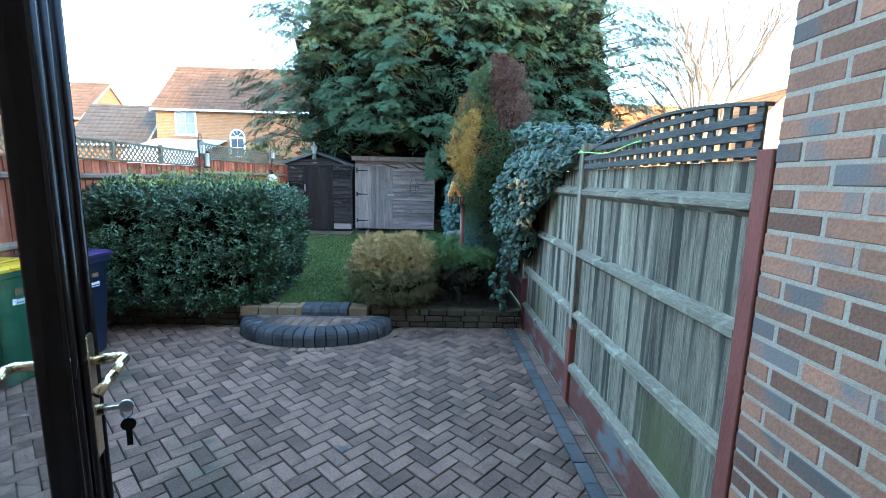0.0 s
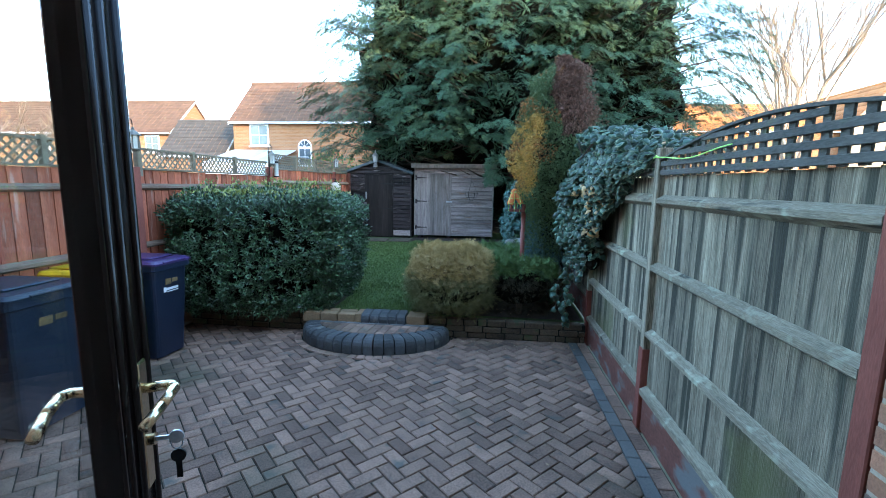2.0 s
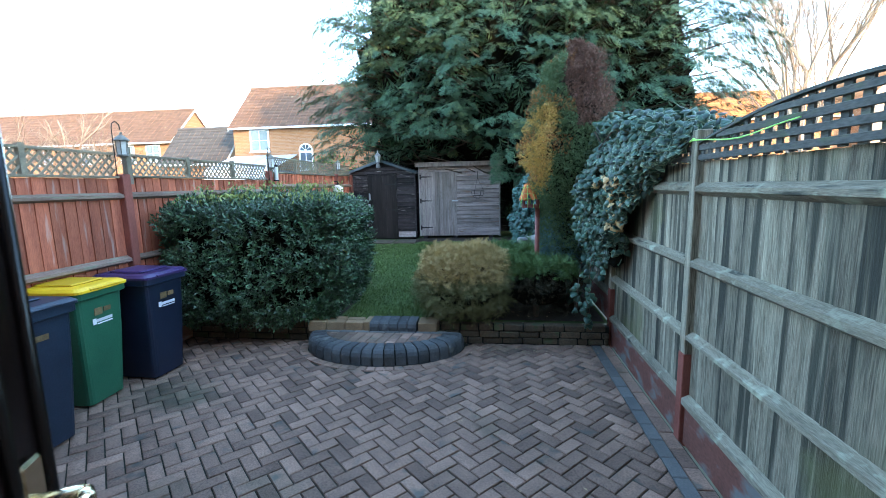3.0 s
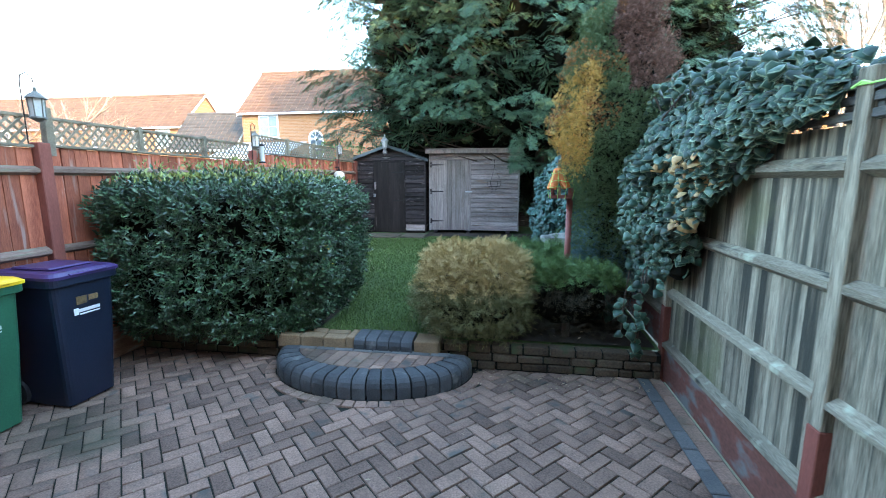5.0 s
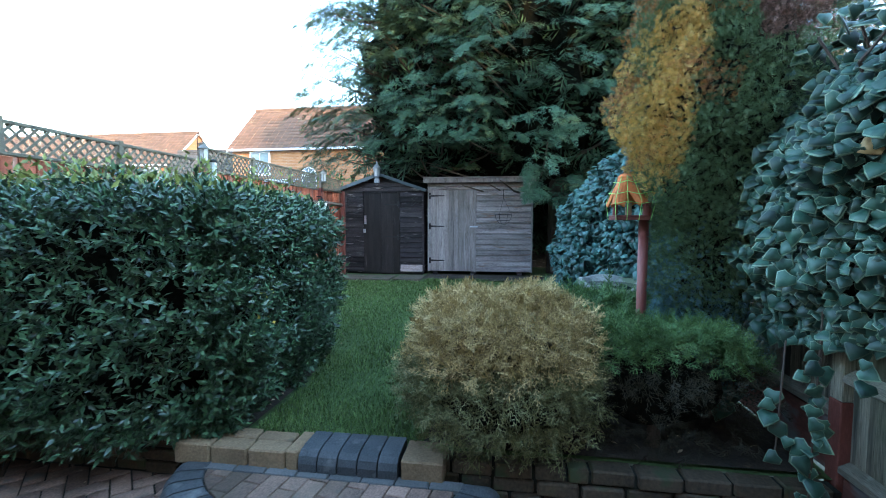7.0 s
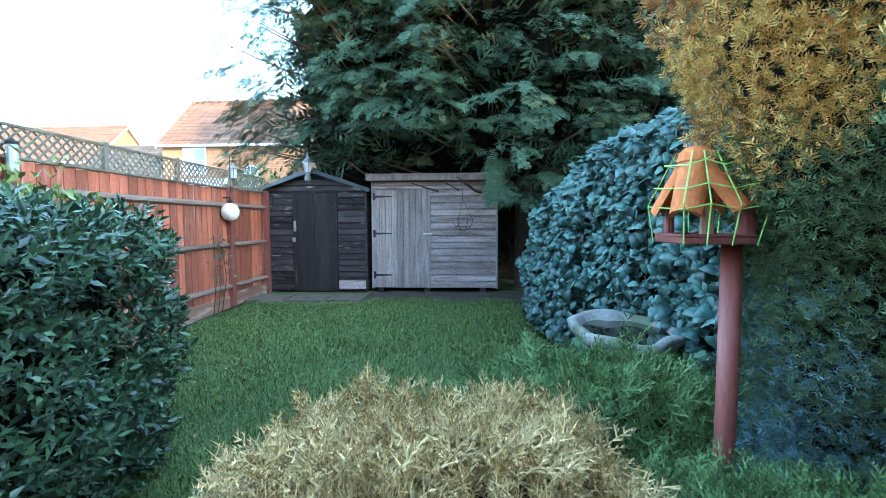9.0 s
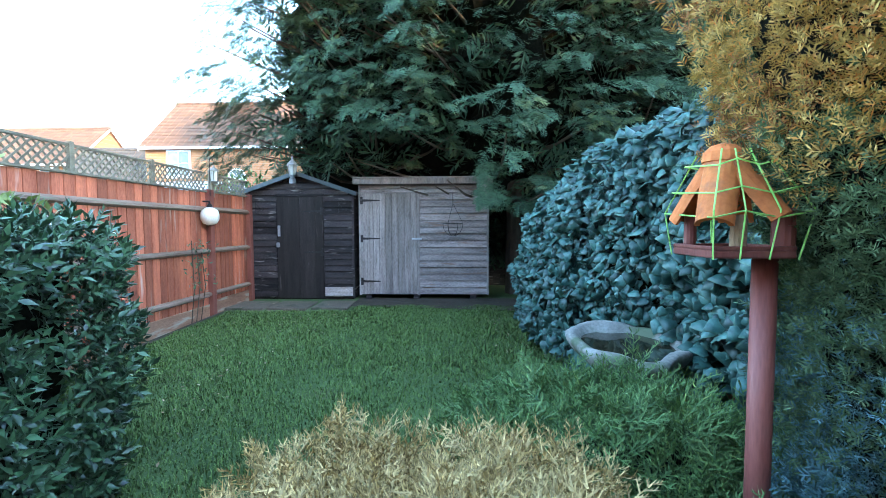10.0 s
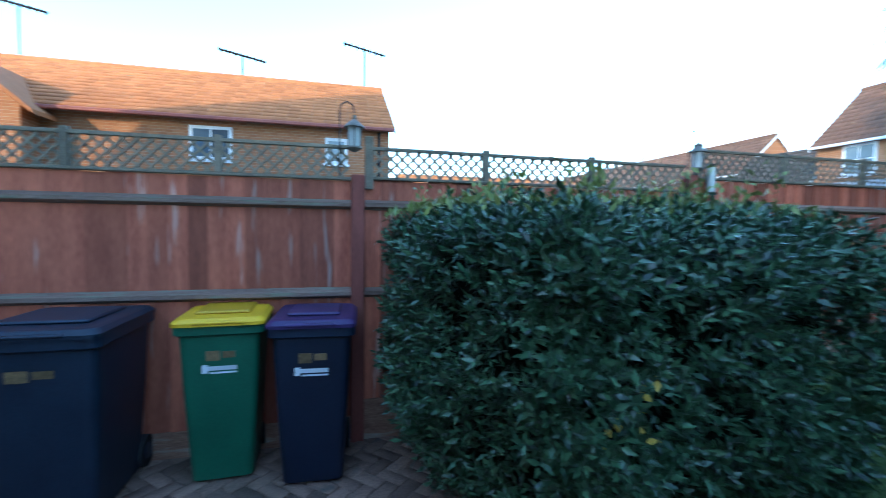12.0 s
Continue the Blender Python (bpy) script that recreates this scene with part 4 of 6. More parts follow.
core = part("core", bm, JOINT, step, m=STU)
# arc positions spaced evenly along the curve
arc = [0.0]
fine = [rim(math.pi * i / 400, 0) for i in range(401)]
for p, q in zip(fine, fine[1:]):
    arc.append(arc[-1] + (q - p).length)


def at_len(s):
    return math.pi * float(np.interp(s, arc, np.linspace(0, 1, 401)))


NK = 20
for k in range(NK):
    a0, a1 = at_len(arc[-1] * (k + .06) / NK), at_len(arc[-1] * (k + .94) / NK)
    bm = bmesh.new()
    prof = [(.0, 0), (.0, .095), (.012, .132), (.035, .158), (.065, .17), (.195, .174), (.2, .168), (.2, .05)]
    rings = []
    for i in range(4):
        a = a0 + (a1 - a0) * i / 3
        e = .006 if i in (0, 3) else 0.0
        rings.append([bm.verts.new((*rim(a, d + e * .4).xy, z - (e if z > .05 else 0))) for d, z in prof])
    for A, B in zip(rings, rings[1:]):
        for i in range(len(prof) - 1):
            bm.faces.new((A[i], A[i + 1], B[i + 1], B[i]))
    bm.faces.new(rings[0][::-1])
    bm.faces.new(rings[-1])
    bmesh.ops.recalc_face_normals(bm, faces=bm.faces)
    part("kerb_block", bm, KERB, step, m=STU, smooth=False)


def clip(poly, px, py, nx, ny):
    """Keeps the side of a convex outline where (p - point) . normal <= 0."""
    out = []
    for i, a in enumerate(poly):
        b = poly[(i + 1) % len(poly)]
        da, db = (a[0] - px) * nx + (a[1] - py) * ny, (b[0] - px) * nx + (b[1] - py) * ny
        if da <= 0:
            out.append(a)
        if da * db < 0:
            t = da / (da - db)
            out.append((a[0] + t * (b[0] - a[0]), a[1] + t * (b[1] - a[1])))
    return out


# paving inside the step: slanting rows, cut by the kerb
for r0 in range(-8, 9):
    for c0 in range(-8, 9):
        u0, v0 = r0 * .105, c0 * .21 + (r0 % 2) * .105
        ca, sa = math.cos(radians(-8)), math.sin(radians(-8))
        poly = [(CX + u * ca - v * sa, CY - .2 + u * sa + v * ca) for u, v in ((u0, v0), (u0 + .1, v0), (u0 + .1, v0 + .205), (u0, v0 + .205))]
        poly = clip(poly, CX, CY - .075, 0, 1)
        for i in range(24):
            if len(poly) < 3:
                break
            p, q = rim(math.pi * i / 24, .206), rim(math.pi * (i + 1) / 24, .206)
            d = q - p
            poly = clip(poly, p.x, p.y, -d.y, d.x) if (-d.y * (CX - p.x) + d.x * (CY - .2 - p.y)) < 0 else clip(poly, p.x, p.y, d.y, -d.x)
        if len(poly) >= 3:
            area = abs(sum(a[0] * b[1] - a[1] * b[0] for a, b in zip(poly, poly[1:] + poly[:1]))) / 2
            if area > .0012:
                part("paving_block", slab_poly(poly, .12, .17, .004), PAVER, core)
for k in range(8):
    x = CX - .7 + k * .175
    part("paving_block", slab_poly([(x, CY - .07), (x + .168, CY - .07), (x + .168, CY - .0), (x, CY - .0)], .12, .171, .004), PAVER_BLUE, core)

rwall = thing("retaining_wall", "low weathered brick retaining wall holding the lawn", "wall", (0, 3.4, 0), kind="structure")
WU = under(rwall)
wcore = part("wall_core", box(-3.45, 1.48, 3.345, 3.44, -.02, .205), JOINT, rwall, m=WU)
rr = random.Random(9)
for row, (z0, z1) in enumerate(((0, .068), (.076, .142), (.15, .222))):
    x = -3.45 - row * .1
    while x < 1.46:
        w = rr.choice((.215, .215, .215, .2, .16, .105))
        xa2, xb2 = max(x, -3.45), min(x + w, 1.48)
        if xb2 - xa2 > .04 and not (row == 2 and xa2 > -1.95 and xb2 < -.5):
            yo = rr.uniform(-.016, .01)
            bb = box(xa2 + .004, xb2 - .004, 3.325 + yo, 3.44 if row == 2 else 3.4, z0, z1 + rr.uniform(-.006, .004), .008)
            part("brick", bb, WALLBRICK, wcore)
        x += w + .008
edge = thing("step_edging", "row of buff and dark rounded edging blocks at the lawn", "edging", (-1.2, 3.3, .14), kind="structure")
EU = under(edge)
for xx, w in ((-1.9, .21), (-1.68, .21), (-1.46, .21)):
    part("buff_block", box(xx, xx + w, 3.2, 3.31, .15, .268 + rr.uniform(-.006, .006), .008), BUFF, edge, m=EU)
    part("buff_block", box(xx - .02, xx + w - .02, 3.318, 3.42, .14, .266 + rr.uniform(-.006, .006), .008), BUFF, edge, m=EU)
part("buff_block", box(-1.245, -1.175, 3.2, 3.42, .15, .272, .008), BUFF, edge, m=EU)
for k in range(5):
    xx = -1.168 + k * .108
    bm = bmesh.new()
    prof = [(3.19, .15), (3.187, .215), (3.2, .25), (3.23, .27), (3.28, .277), (3.42, .277), (3.42, .14)]
    A = [bm.verts.new((xx, y, z)) for y, z in prof]
    B = [bm.verts.new((xx + .1, y, z)) for y, z in prof]
    bm.faces.new(A)
    bm.faces.new(B[::-1])
    for i in range(len(prof)):
        bm.faces.new((A[i], A[(i + 1) % 7], B[(i + 1) % 7], B[i]))
    bmesh.ops.recalc_face_normals(bm, faces=bm.faces)
    part("dark_block", bm, KERB, edge, m=EU)
part("buff_block", box(-.62, -.4, 3.2, 3.42, .15, .268, .008), BUFF, edge, m=EU)

# ---------------- bird table and bird bath ----------------
bt = thing("bird_table", "red-brown bird table with a terracotta roof laced in green string", "bird table", (.74, 4.05, gz(4.05)))
BTU = under(bt)
part("pole", rod((.74, 4.05, .2), (.74, 4.05, 1.495), .031, .03, 16), POLERED, bt, smooth=True, m=BTU)
part("tray", box(.548, .748, 3.95, 4.15, 1.492, 1.512, .003), POLERED, bt, m=BTU)
for q in ((.548, .748, 3.95, 3.96), (.548, .748, 4.14, 4.15), (.548, .558, 3.96, 4.14), (.738, .748, 3.96, 4.14)):
    part("tray_lip", box(*q, 1.512, 1.522, .002), POLERED, bt, m=BTU)
part("log_post", rod((.628, 3.985, 1.512), (.628, 3.985, 1.6), .019, .018, 12), LOG, bt, "short bare log", BTU)
part("corner_post", rod((.738, 3.985, 1.512), (.738, 3.985, 1.615), .026, .026, 12), POLERED, bt, m=BTU)
part("corner_post", rod((.58, 4.12, 1.512), (.58, 4.12, 1.6), .016, .016, 12), POLERED, bt, m=BTU)


def ridge_tile(p0, p1, r):
    """A half-round clay tile lying from p0 to p1, open below."""
    bm = bmesh.new()
    p0, p1 = Vector(p0), Vector(p1)
    d = (p1 - p0).normalized()
    side = d.cross(Vector((0, 0, 1))).normalized()
    up = side.cross(d)
    rings = []
    for p, k in ((p0, 1.0), (p0.lerp(p1, .5), 1.04), (p1, 1.0)):
        o = [bm.verts.new(p + side * r * k * math.cos(a) + up * r * k * math.sin(a)) for a in [math.pi * i / 10 for i in range(11)]]
        n = [bm.verts.new(p + side * (r - .012) * k * math.cos(a) + up * (r - .012) * k * math.sin(a)) for a in [math.pi * i / 10 for i in range(11)]]
        rings.append(o + n[::-1])
    for A, B in zip(rings, rings[1:]):
        for i in range(22):
            bm.faces.new((A[i], A[(i + 1) % 22], B[(i + 1) % 22], B[i]))
    bm.faces.new(rings[0][::-1])
    bm.faces.new(rings[-1])
    bmesh.ops.recalc_face_normals(bm, faces=bm.faces)
    return bm


apex = (.618, 4.04, 1.735)
for foot in ((.562, 3.975, 1.572), (.7, 3.965, 1.582), (.705, 4.12, 1.58), (.562, 4.12, 1.575)):
    part("roof_tile", ridge_tile(apex, foot, .043), TERRA, bt, "curved terracotta tile", BTU)
part("roof_cap", lathe([(.05, .005), (.046, .03), (.03, .046), (.01, .052)], apex, 14), TERRA, bt, m=BTU)
corners = [(.546, 3.948), (.61, 3.947), (.68, 3.947), (.75, 3.948), (.751, 4.05), (.75, 4.152), (.66, 4.153), (.546, 4.152)]
for x, y in corners:
    mid = (apex[0] + (x - apex[0]) * 1.16, apex[1] + (y - apex[1]) * 1.2, 1.61)
    part("string", path_rod([(apex[0] + (x - .62) * .5, apex[1] + (y - 4.05) * .55, 1.765), mid, (x, y, 1.49)], .0022, 5), STRING, bt, m=BTU)
for z, k in ((1.6, 1.17), (1.66, 1.02), (1.73, .76)):
    pts = [(apex[0] + (x - apex[0]) * k, apex[1] + (y - apex[1]) * k, z + .008 * ((i % 2) * 2 - 1)) for i, (x, y) in enumerate(corners + corners[:1])]
    part("string", path_rod(pts, .0022, 5), STRING, bt, m=BTU)

bt.matrix_basis = Matrix.Translation((.028, 0, 0)) @ bt.matrix_basis

bath = thing("bird_bath", "mossy stone bird bath bowl with dark water", "bird bath", (.93, 5.42, gz(5.42)))
BHU = under(bath)
bowl = lathe([(.1, -.12), (.2, -.1), (.29, -.02), (.325, .03), (.33, .06), (.31, .075), (.275, .07), (.255, .03), (.2, -.015), (.02, -.03)], (.93, 5.42, .84), 36)
for v in bowl.verts:
    r = math.atan2(v.co.y - 5.42, v.co.x - .93)
    v.co += Vector((v.co.x - .93, v.co.y - 5.42, 0)) * (.05 * math.sin(3 * r + 1) + .04 * math.sin(7 * r)) + Vector((0, 0, .012 * math.sin(5 * r)))
for v in bowl.verts:
    v.co.y = 5.42 + (v.co.y - 5.42) * 1.25
    v.co.z += (v.co.y - 5.42) * .04
part("bowl", bowl, STONE, bath, smooth=True, m=BHU)
part("pedestal", lathe([(.16, -.6), (.15, -.5), (.09, -.4), (.085, -.2), (.12, -.1)], (.93, 5.42, .84), 20), STONE, bath, smooth=True, m=BHU)
part("water", lathe([(.25, .03), (.255, .034)], (.93, 5.42, .84), 30, 1.25), WATER, bath, "dark still water", BHU)

# ---------------- plants ----------------
OVAL, IVYT, LACE, LACE_LOOSE, SPRIG, SPRAY = oval_leaf(), ivy_leaf(), lace(6, 3, .034, .5), lace(7, 5, .03, .3), frond(2, .8, .085, .12, 9), frond(3, .62, .07, .3, 8)


def rounded(n, lo, hi, power=5.0, keep=None):
    """Points and outward normals on a box with soft corners."""
    lo, hi = np.array(lo), np.array(hi)
    c, h = (lo + hi) / 2, (hi - lo) / 2
    area = np.array([h[1] * h[2], h[1] * h[2], h[0] * h[2], h[0] * h[2], h[0] * h[1], h[0] * h[1] * .3])
    f = rng.choice(6, n, p=area / area.sum())
    u = rng.uniform(-1, 1, (n, 3))
    ax, sg = np.array([0, 0, 1, 1, 2, 2])[f], np.array([1, -1, 1, -1, 1, -1])[f]
    u[np.arange(n), ax] = sg
    s = (np.abs(u) ** power).sum(1) ** (-1 / power)
    u = u * s[:, None]
    nrm = np.sign(u) * np.abs(u) ** (power - 1) / h
    nrm /= np.linalg.norm(nrm, axis=1, keepdims=True)
    return c + u * h, nrm


hedge = thing("laurel_hedge", "clipped evergreen hedge of glossy dark leaves", "hedge", (-2.4, 3.9, .22))
HU = under(hedge)
P, N = rounded(9600, (-3.48, 2.84, .14), (-1.57, 4.9, 1.62), 8)
front = np.clip((3.4 - P[:, 1]) / .7, 0, 1)
P[:, 1] += front * np.clip((P[:, 0] + 2.5) / .9, 0, 1) * .45
low = np.clip((.6 - P[:, 2]) / .45, 0, 1)
wave = lump(P, 4.2) + .7 * lump(P, 9.0, 3)
thick = (wave > -.62) | (rng.random(len(P)) < .35)
P = P + N * (rng.uniform(-.13, .05, len(P)) + .085 * wave - low * .16)[:, None]
P, N, low = P[thick], N[thick], low[thick]
# each shoot carries a whorl of leaves round its own axis
axis = N * .8 + rand_dirs(len(P)) * .55 + np.array([0, 0, .45])
axis /= np.linalg.norm(axis, axis=1, keepdims=True)
u = np.cross(axis, rand_dirs(len(P)))
u /= np.linalg.norm(u, axis=1, keepdims=True)
w = np.cross(axis, u)
lp, lt, ln_, ls = [], [], [], []
for k in range(8):
    a, h = 2.4 * k, .012 * k
    out = u * math.cos(a) + w * math.sin(a)
    lp.append(P + axis * (h - .05))
    lt.append(out * (1.0 - .07 * k) + axis * (.25 + .11 * k) + rand_dirs(len(P)) * .22)
    ln_.append(axis * 1.0 - out * .4 + rand_dirs(len(P)) * .3)
    ls.append(rng.uniform(.038, .066, len(P)))
LP, LT, LN, LS = (np.concatenate(a) for a in (lp, lt, ln_, ls))
part("leaves", scatter("leaves", OVAL, LP, LT, LN, LS, HEDGE), None, hedge, "glossy dark green leaves", HU)
P2, N2 = rounded(1500, (-3.3, 2.75, 1.2), (-1.6, 4.75, 1.68), 6)
ok = (N2[:, 2] > .6)
P2, N2 = P2[ok], N2[ok]
tufts = np.array([[rng.uniform(-3.2, -1.8), rng.uniform(3.0, 4.6)] for _ in range(40)])
P3 = np.concatenate([np.c_[np.full(26, a), np.full(26, b), rng.uniform(1.6, 1.82, 26)] + rng.normal(0, .035, (26, 3)) for a, b in tufts])
P2 = np.concatenate([P2 + N2 * .02, P3])
part("young_leaves", scatter("young_leaves", OVAL, P2, rand_dirs(len(P2)) * .7 + np.array([0, 0, .8]), rand_dirs(len(P2)) + np.array([0, 0, .5]), rng.uniform(.035, .06, len(P2)), HEDGETIP), None, hedge, "yellow-green young shoots", HU)
yl = np.array([(-1.53, 3.55, 1.04), (-1.52, 3.58, 1.03), (-1.53, 3.54, .96), (-1.53, 3.53, .91), (-1.52, 3.53, .87), (-1.54, 3.42, .88), (-1.53, 3.44, .9), (-1.53, 3.38, .86), (-1.52, 3.56, 1.0)])
part("yellow_leaves", scatter("yellow_leaves", OVAL, yl + np.array([.02, -.02, 0]), rand_dirs(9) + np.array([0, 0, .4]), np.tile((1, -.6, .3), (9, 1)), np.full(9, .06), YELLOWLEAF), None, hedge, "a few bright yellow leaves", HU)
# solid core: closes the hedge and paints its inner shade near-black
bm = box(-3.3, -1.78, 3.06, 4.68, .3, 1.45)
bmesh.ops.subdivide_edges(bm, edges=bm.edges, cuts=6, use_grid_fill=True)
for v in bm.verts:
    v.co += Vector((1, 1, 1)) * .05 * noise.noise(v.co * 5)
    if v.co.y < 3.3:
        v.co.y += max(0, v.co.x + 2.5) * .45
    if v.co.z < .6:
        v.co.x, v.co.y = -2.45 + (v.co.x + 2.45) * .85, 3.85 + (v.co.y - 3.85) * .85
part("twig_mass", bm, SHADECORE, hedge, "solid stand-in for inner twigs, shade in its near-black colour", HU)
for x, y in ((-2.9, 3.6), (-2.3, 3.8), (-1.9, 4.2)):
    part("stem", rod((x, y, gz(y) - .05), (x + .05, y, .6), .03, .02, 8), BARK, hedge, m=HU)


def shrub(name, label, cat, c, r, n, size, mats, core_m, zsplit=None, template=LACE, flat=3.0, upward=.5, lumpy=.06, inner=.14, low_share=1.0):
    t = thing(name, label, cat, (c[0], c[1], gz(c[1])))
    up = under(t)
    d = rand_dirs(n)
    d[:, 2] = np.abs(d[:, 2]) * np.where(rng.random(n) < .22, -1, 1)
    s = (np.abs(d) ** flat).sum(1) ** (-1 / flat)
    u = d * s[:, None]
    nrm = u / np.array(r)
    nrm /= np.linalg.norm(nrm, axis=1, keepdims=True)
    P = np.array(c) + u * np.array(r)
    P = P + nrm * (rng.uniform(-inner, .02, n) + lumpy * lump(P, 7.0) + lumpy * .5 * lump(P, 15.0, 5))[:, None]
    tip = nrm * .55 + rand_dirs(n) * .85 + np.array([0, 0, upward])
    nr = nrm * .8 + rand_dirs(n) * .7 + np.array([0, 0, .5])
    sz = rng.uniform(.7, 1.25, n) * size
    if zsplit is None:
        part("foliage", scatter("foliage", template, P, tip, nr, sz, mats[0]), None, t, "", up)
    else:
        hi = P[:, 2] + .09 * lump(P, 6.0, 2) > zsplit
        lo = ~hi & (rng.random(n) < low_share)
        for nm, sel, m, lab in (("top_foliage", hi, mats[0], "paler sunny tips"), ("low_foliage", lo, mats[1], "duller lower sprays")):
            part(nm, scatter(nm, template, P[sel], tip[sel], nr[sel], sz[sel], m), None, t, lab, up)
    # solid near-black core, painted shade behind the sprays
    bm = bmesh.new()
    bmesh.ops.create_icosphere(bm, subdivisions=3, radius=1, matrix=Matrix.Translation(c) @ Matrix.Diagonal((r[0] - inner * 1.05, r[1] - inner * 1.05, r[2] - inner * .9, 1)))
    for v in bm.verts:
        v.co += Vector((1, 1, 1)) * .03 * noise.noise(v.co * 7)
    part("twig_mass", bm, core_m, t, "solid stand-in for inner twigs, shade in its near-black colour", up)
    part("stem", rod((c[0], c[1], gz(c[1]) - .05), (c[0], c[1], c[2]), .04, .03, 8), BARK, t, m=up)
    return t


shrub("golden_bush", "rounded clipped golden cypress bush with tan tips", "bush", (-.13, 3.6, .62), (.56, .52, .45), 11500, .085, [GOLDBUSH, GOLDLOW], SHADECORE, .74, LACE, 2.3, .3, .07)
shrub("juniper", "low spreading green juniper with feathery sprays", "shrub", (.52, 4.52, .62), (.56, .52, .27), 4800, .13, [JUNIPER], SHADECORE, None, LACE_LOOSE, 3.0, .1, .11, .16)
# below zsplit the sprays carry the underside's shade in their colour
shrub("juniper", "clipped green juniper with a hollow underside coloured dark for shade", "shrub", (.72, 3.6, .58), (.47, .26, .32), 6000, .085, [JUNIPER, JUNIPERSHADE], SHADECORE, .75, LACE_LOOSE, 4.0, .3, .05, .12, .3)

# slim upright conifer, warm light painted gold on its left, part dead, bluish at its foot
con = thing("conifer", "slim upright conifer with warm light coloured gold and dead brown patches", "tree", (1.17, 4.02, gz(4)))
CU = under(con)
n = 64000
zz = rng.uniform(.45, 3.4, n)
rad = np.interp(zz, [.4, .9, 1.4, 1.55, 1.75, 2.0, 2.3, 2.7, 3.1, 3.45], [.25, .3, .33, .37, .46, .53, .54, .47, .32, .06])
aa = np.where(rng.random(n) < .9, rng.uniform(np.pi * .8, np.pi * 1.8, n), rng.uniform(-.15, np.pi * .85, n))
P = np.c_[1.17 + (zz - 2) * .03 + rad * np.cos(aa), 4.02 + rad * np.sin(aa), zz]
N = np.c_[np.cos(aa), np.sin(aa), np.full(n, .15)]
P += N * (rng.uniform(-.15, .02, n) + .085 * lump(P, 6.0) + .05 * lump(P, 14.0) + .03 * lump(P, 30.0))[:, None]
clear = P[:, 0] > np.interp(zz, [1.45, 1.52, 1.62, 1.72, 1.86], [.8, .8, .75, .67, .3])
P, N, zz = P[clear], N[clear], zz[clear]
n = len(P)
tip = N * .7 + rand_dirs(n) * .6 + np.array([-.2, 0, .45])
nr = N + rand_dirs(n) * .7
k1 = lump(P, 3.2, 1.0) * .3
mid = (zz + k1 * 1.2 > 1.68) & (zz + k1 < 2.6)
# painted light: left-facing sprays at mid height take the gold colour
lit_side = (rng.random(n) < np.clip(.7 + 1.2 * lump(P, 5.0, 9.0), .2, .95)) & (N[:, 0] + k1 * .9 < np.interp(zz, [1.7, 2.3], [-.74, -.64])) & mid & (P[:, 1] < 4.3)
rust = (rng.random(n) < np.clip(.2 + 1.1 * lump(P, 6.5, 4.0), 0, .85)) & (N[:, 0] + k1 * .9 < -.2) & (zz + k1 > 1.85) & ~lit_side
dead = (zz + k1 > 2.35) & (P[:, 0] + k1 * .6 > 1.1) & ~lit_side & ~rust
blue = (zz + k1 + rng.normal(0, .16, n) < 1.12) & ~lit_side & ~dead & ~rust
rest = ~(lit_side | dead | blue | rust)
sz = rng.uniform(.015, .034, n)
for nm, sel, m, lab in (("golden_foliage", lit_side, CONIFERWARM, "golden orange sprays, warm light put into their colour"), ("rusty_foliage", rust, CONIFERRUST, "rust-brown sprays"), ("dead_foliage", dead, CONIFERDEAD, "dead brown sprays"), ("blue_foliage", blue, CONIFERBLUE, "blue-green lower sprays"),
                        ("green_foliage", rest, CONIFER, "dark green sprays")):
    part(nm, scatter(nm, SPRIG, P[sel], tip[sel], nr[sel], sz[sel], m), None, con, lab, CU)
part("trunk", rod((1.17, 4.02, .2), (1.2, 4.02, 3.3), .06, .015, 8), BARK, con, m=CU)
# solid core in near-black, for the shade inside the conifer
part("twig_mass", lathe([(.1, .45), (.2, 1.0), (.23, 1.45), (.34, 1.8), (.42, 2.2), (.34, 2.7), (.16, 3.1), (.02, 3.3)], (1.17, 4.02, 0), 14), SHADECORE, con, "solid stand-in for inner twigs, shade in its near-black colour", CU)


def ivy(name, label, P, N, size, mats, parent_at, tan=None, wild=.5):
    t = thing(name, label, "ivy", parent_at)
    up = under(t)
    n = len(P)
    tip = np.array([0, 0, -.8]) + N * .3 + rand_dirs(n) * (.35 + .6 * wild)
    nr = N * .9 + rand_dirs(n) * wild + np.array([-.1, -.65, .35])
    sz = rng.uniform(.55, 1.35, n) * size
    sel = np.zeros(n, bool) if tan is None else tan
    part("leaves", scatter("leaves", IVYT, P[~sel], tip[~sel], nr[~sel], sz[~sel], mats), None, t, "green leaves with pale margins", up)
    if sel.any():
        part("yellowing_leaves", scatter("yellowing_leaves", IVYT, P[sel], tip[sel], nr[sel], sz[sel], [IVYTAN, IVYTAN]), None, t, "tan leaves, a warm patch of light in their colour", up)
    return t, up


# ivy over the near fence, with trailing strands
n = 5200
y, q = rng.uniform(1.72, 3.75, n), rng.random(n)
zlo = np.interp(y, [1.7, 2.15, 2.5, 2.75, 2.95, 3.75], [2.02, 1.88, 1.62, 1.35, 1.0, .85])
zhi = np.interp(y, [1.7, 2.2, 2.8, 3.4, 3.75], [2.16, 2.28, 2.36, 2.34, 2.1])
z = zlo + (zhi - zlo) * q
bulge = np.interp(y, [1.7, 2.2, 2.8, 3.1, 3.5, 3.75], [.04, .14, .26, .34, .36, .28]) * np.clip(np.sin(np.pi * np.clip(q * .86 + .1, 0, 1)), .2, 1) ** .7
P = np.c_[1.5 - bulge + rng.uniform(-.03, .12, n) * (bulge / .3), y, z]
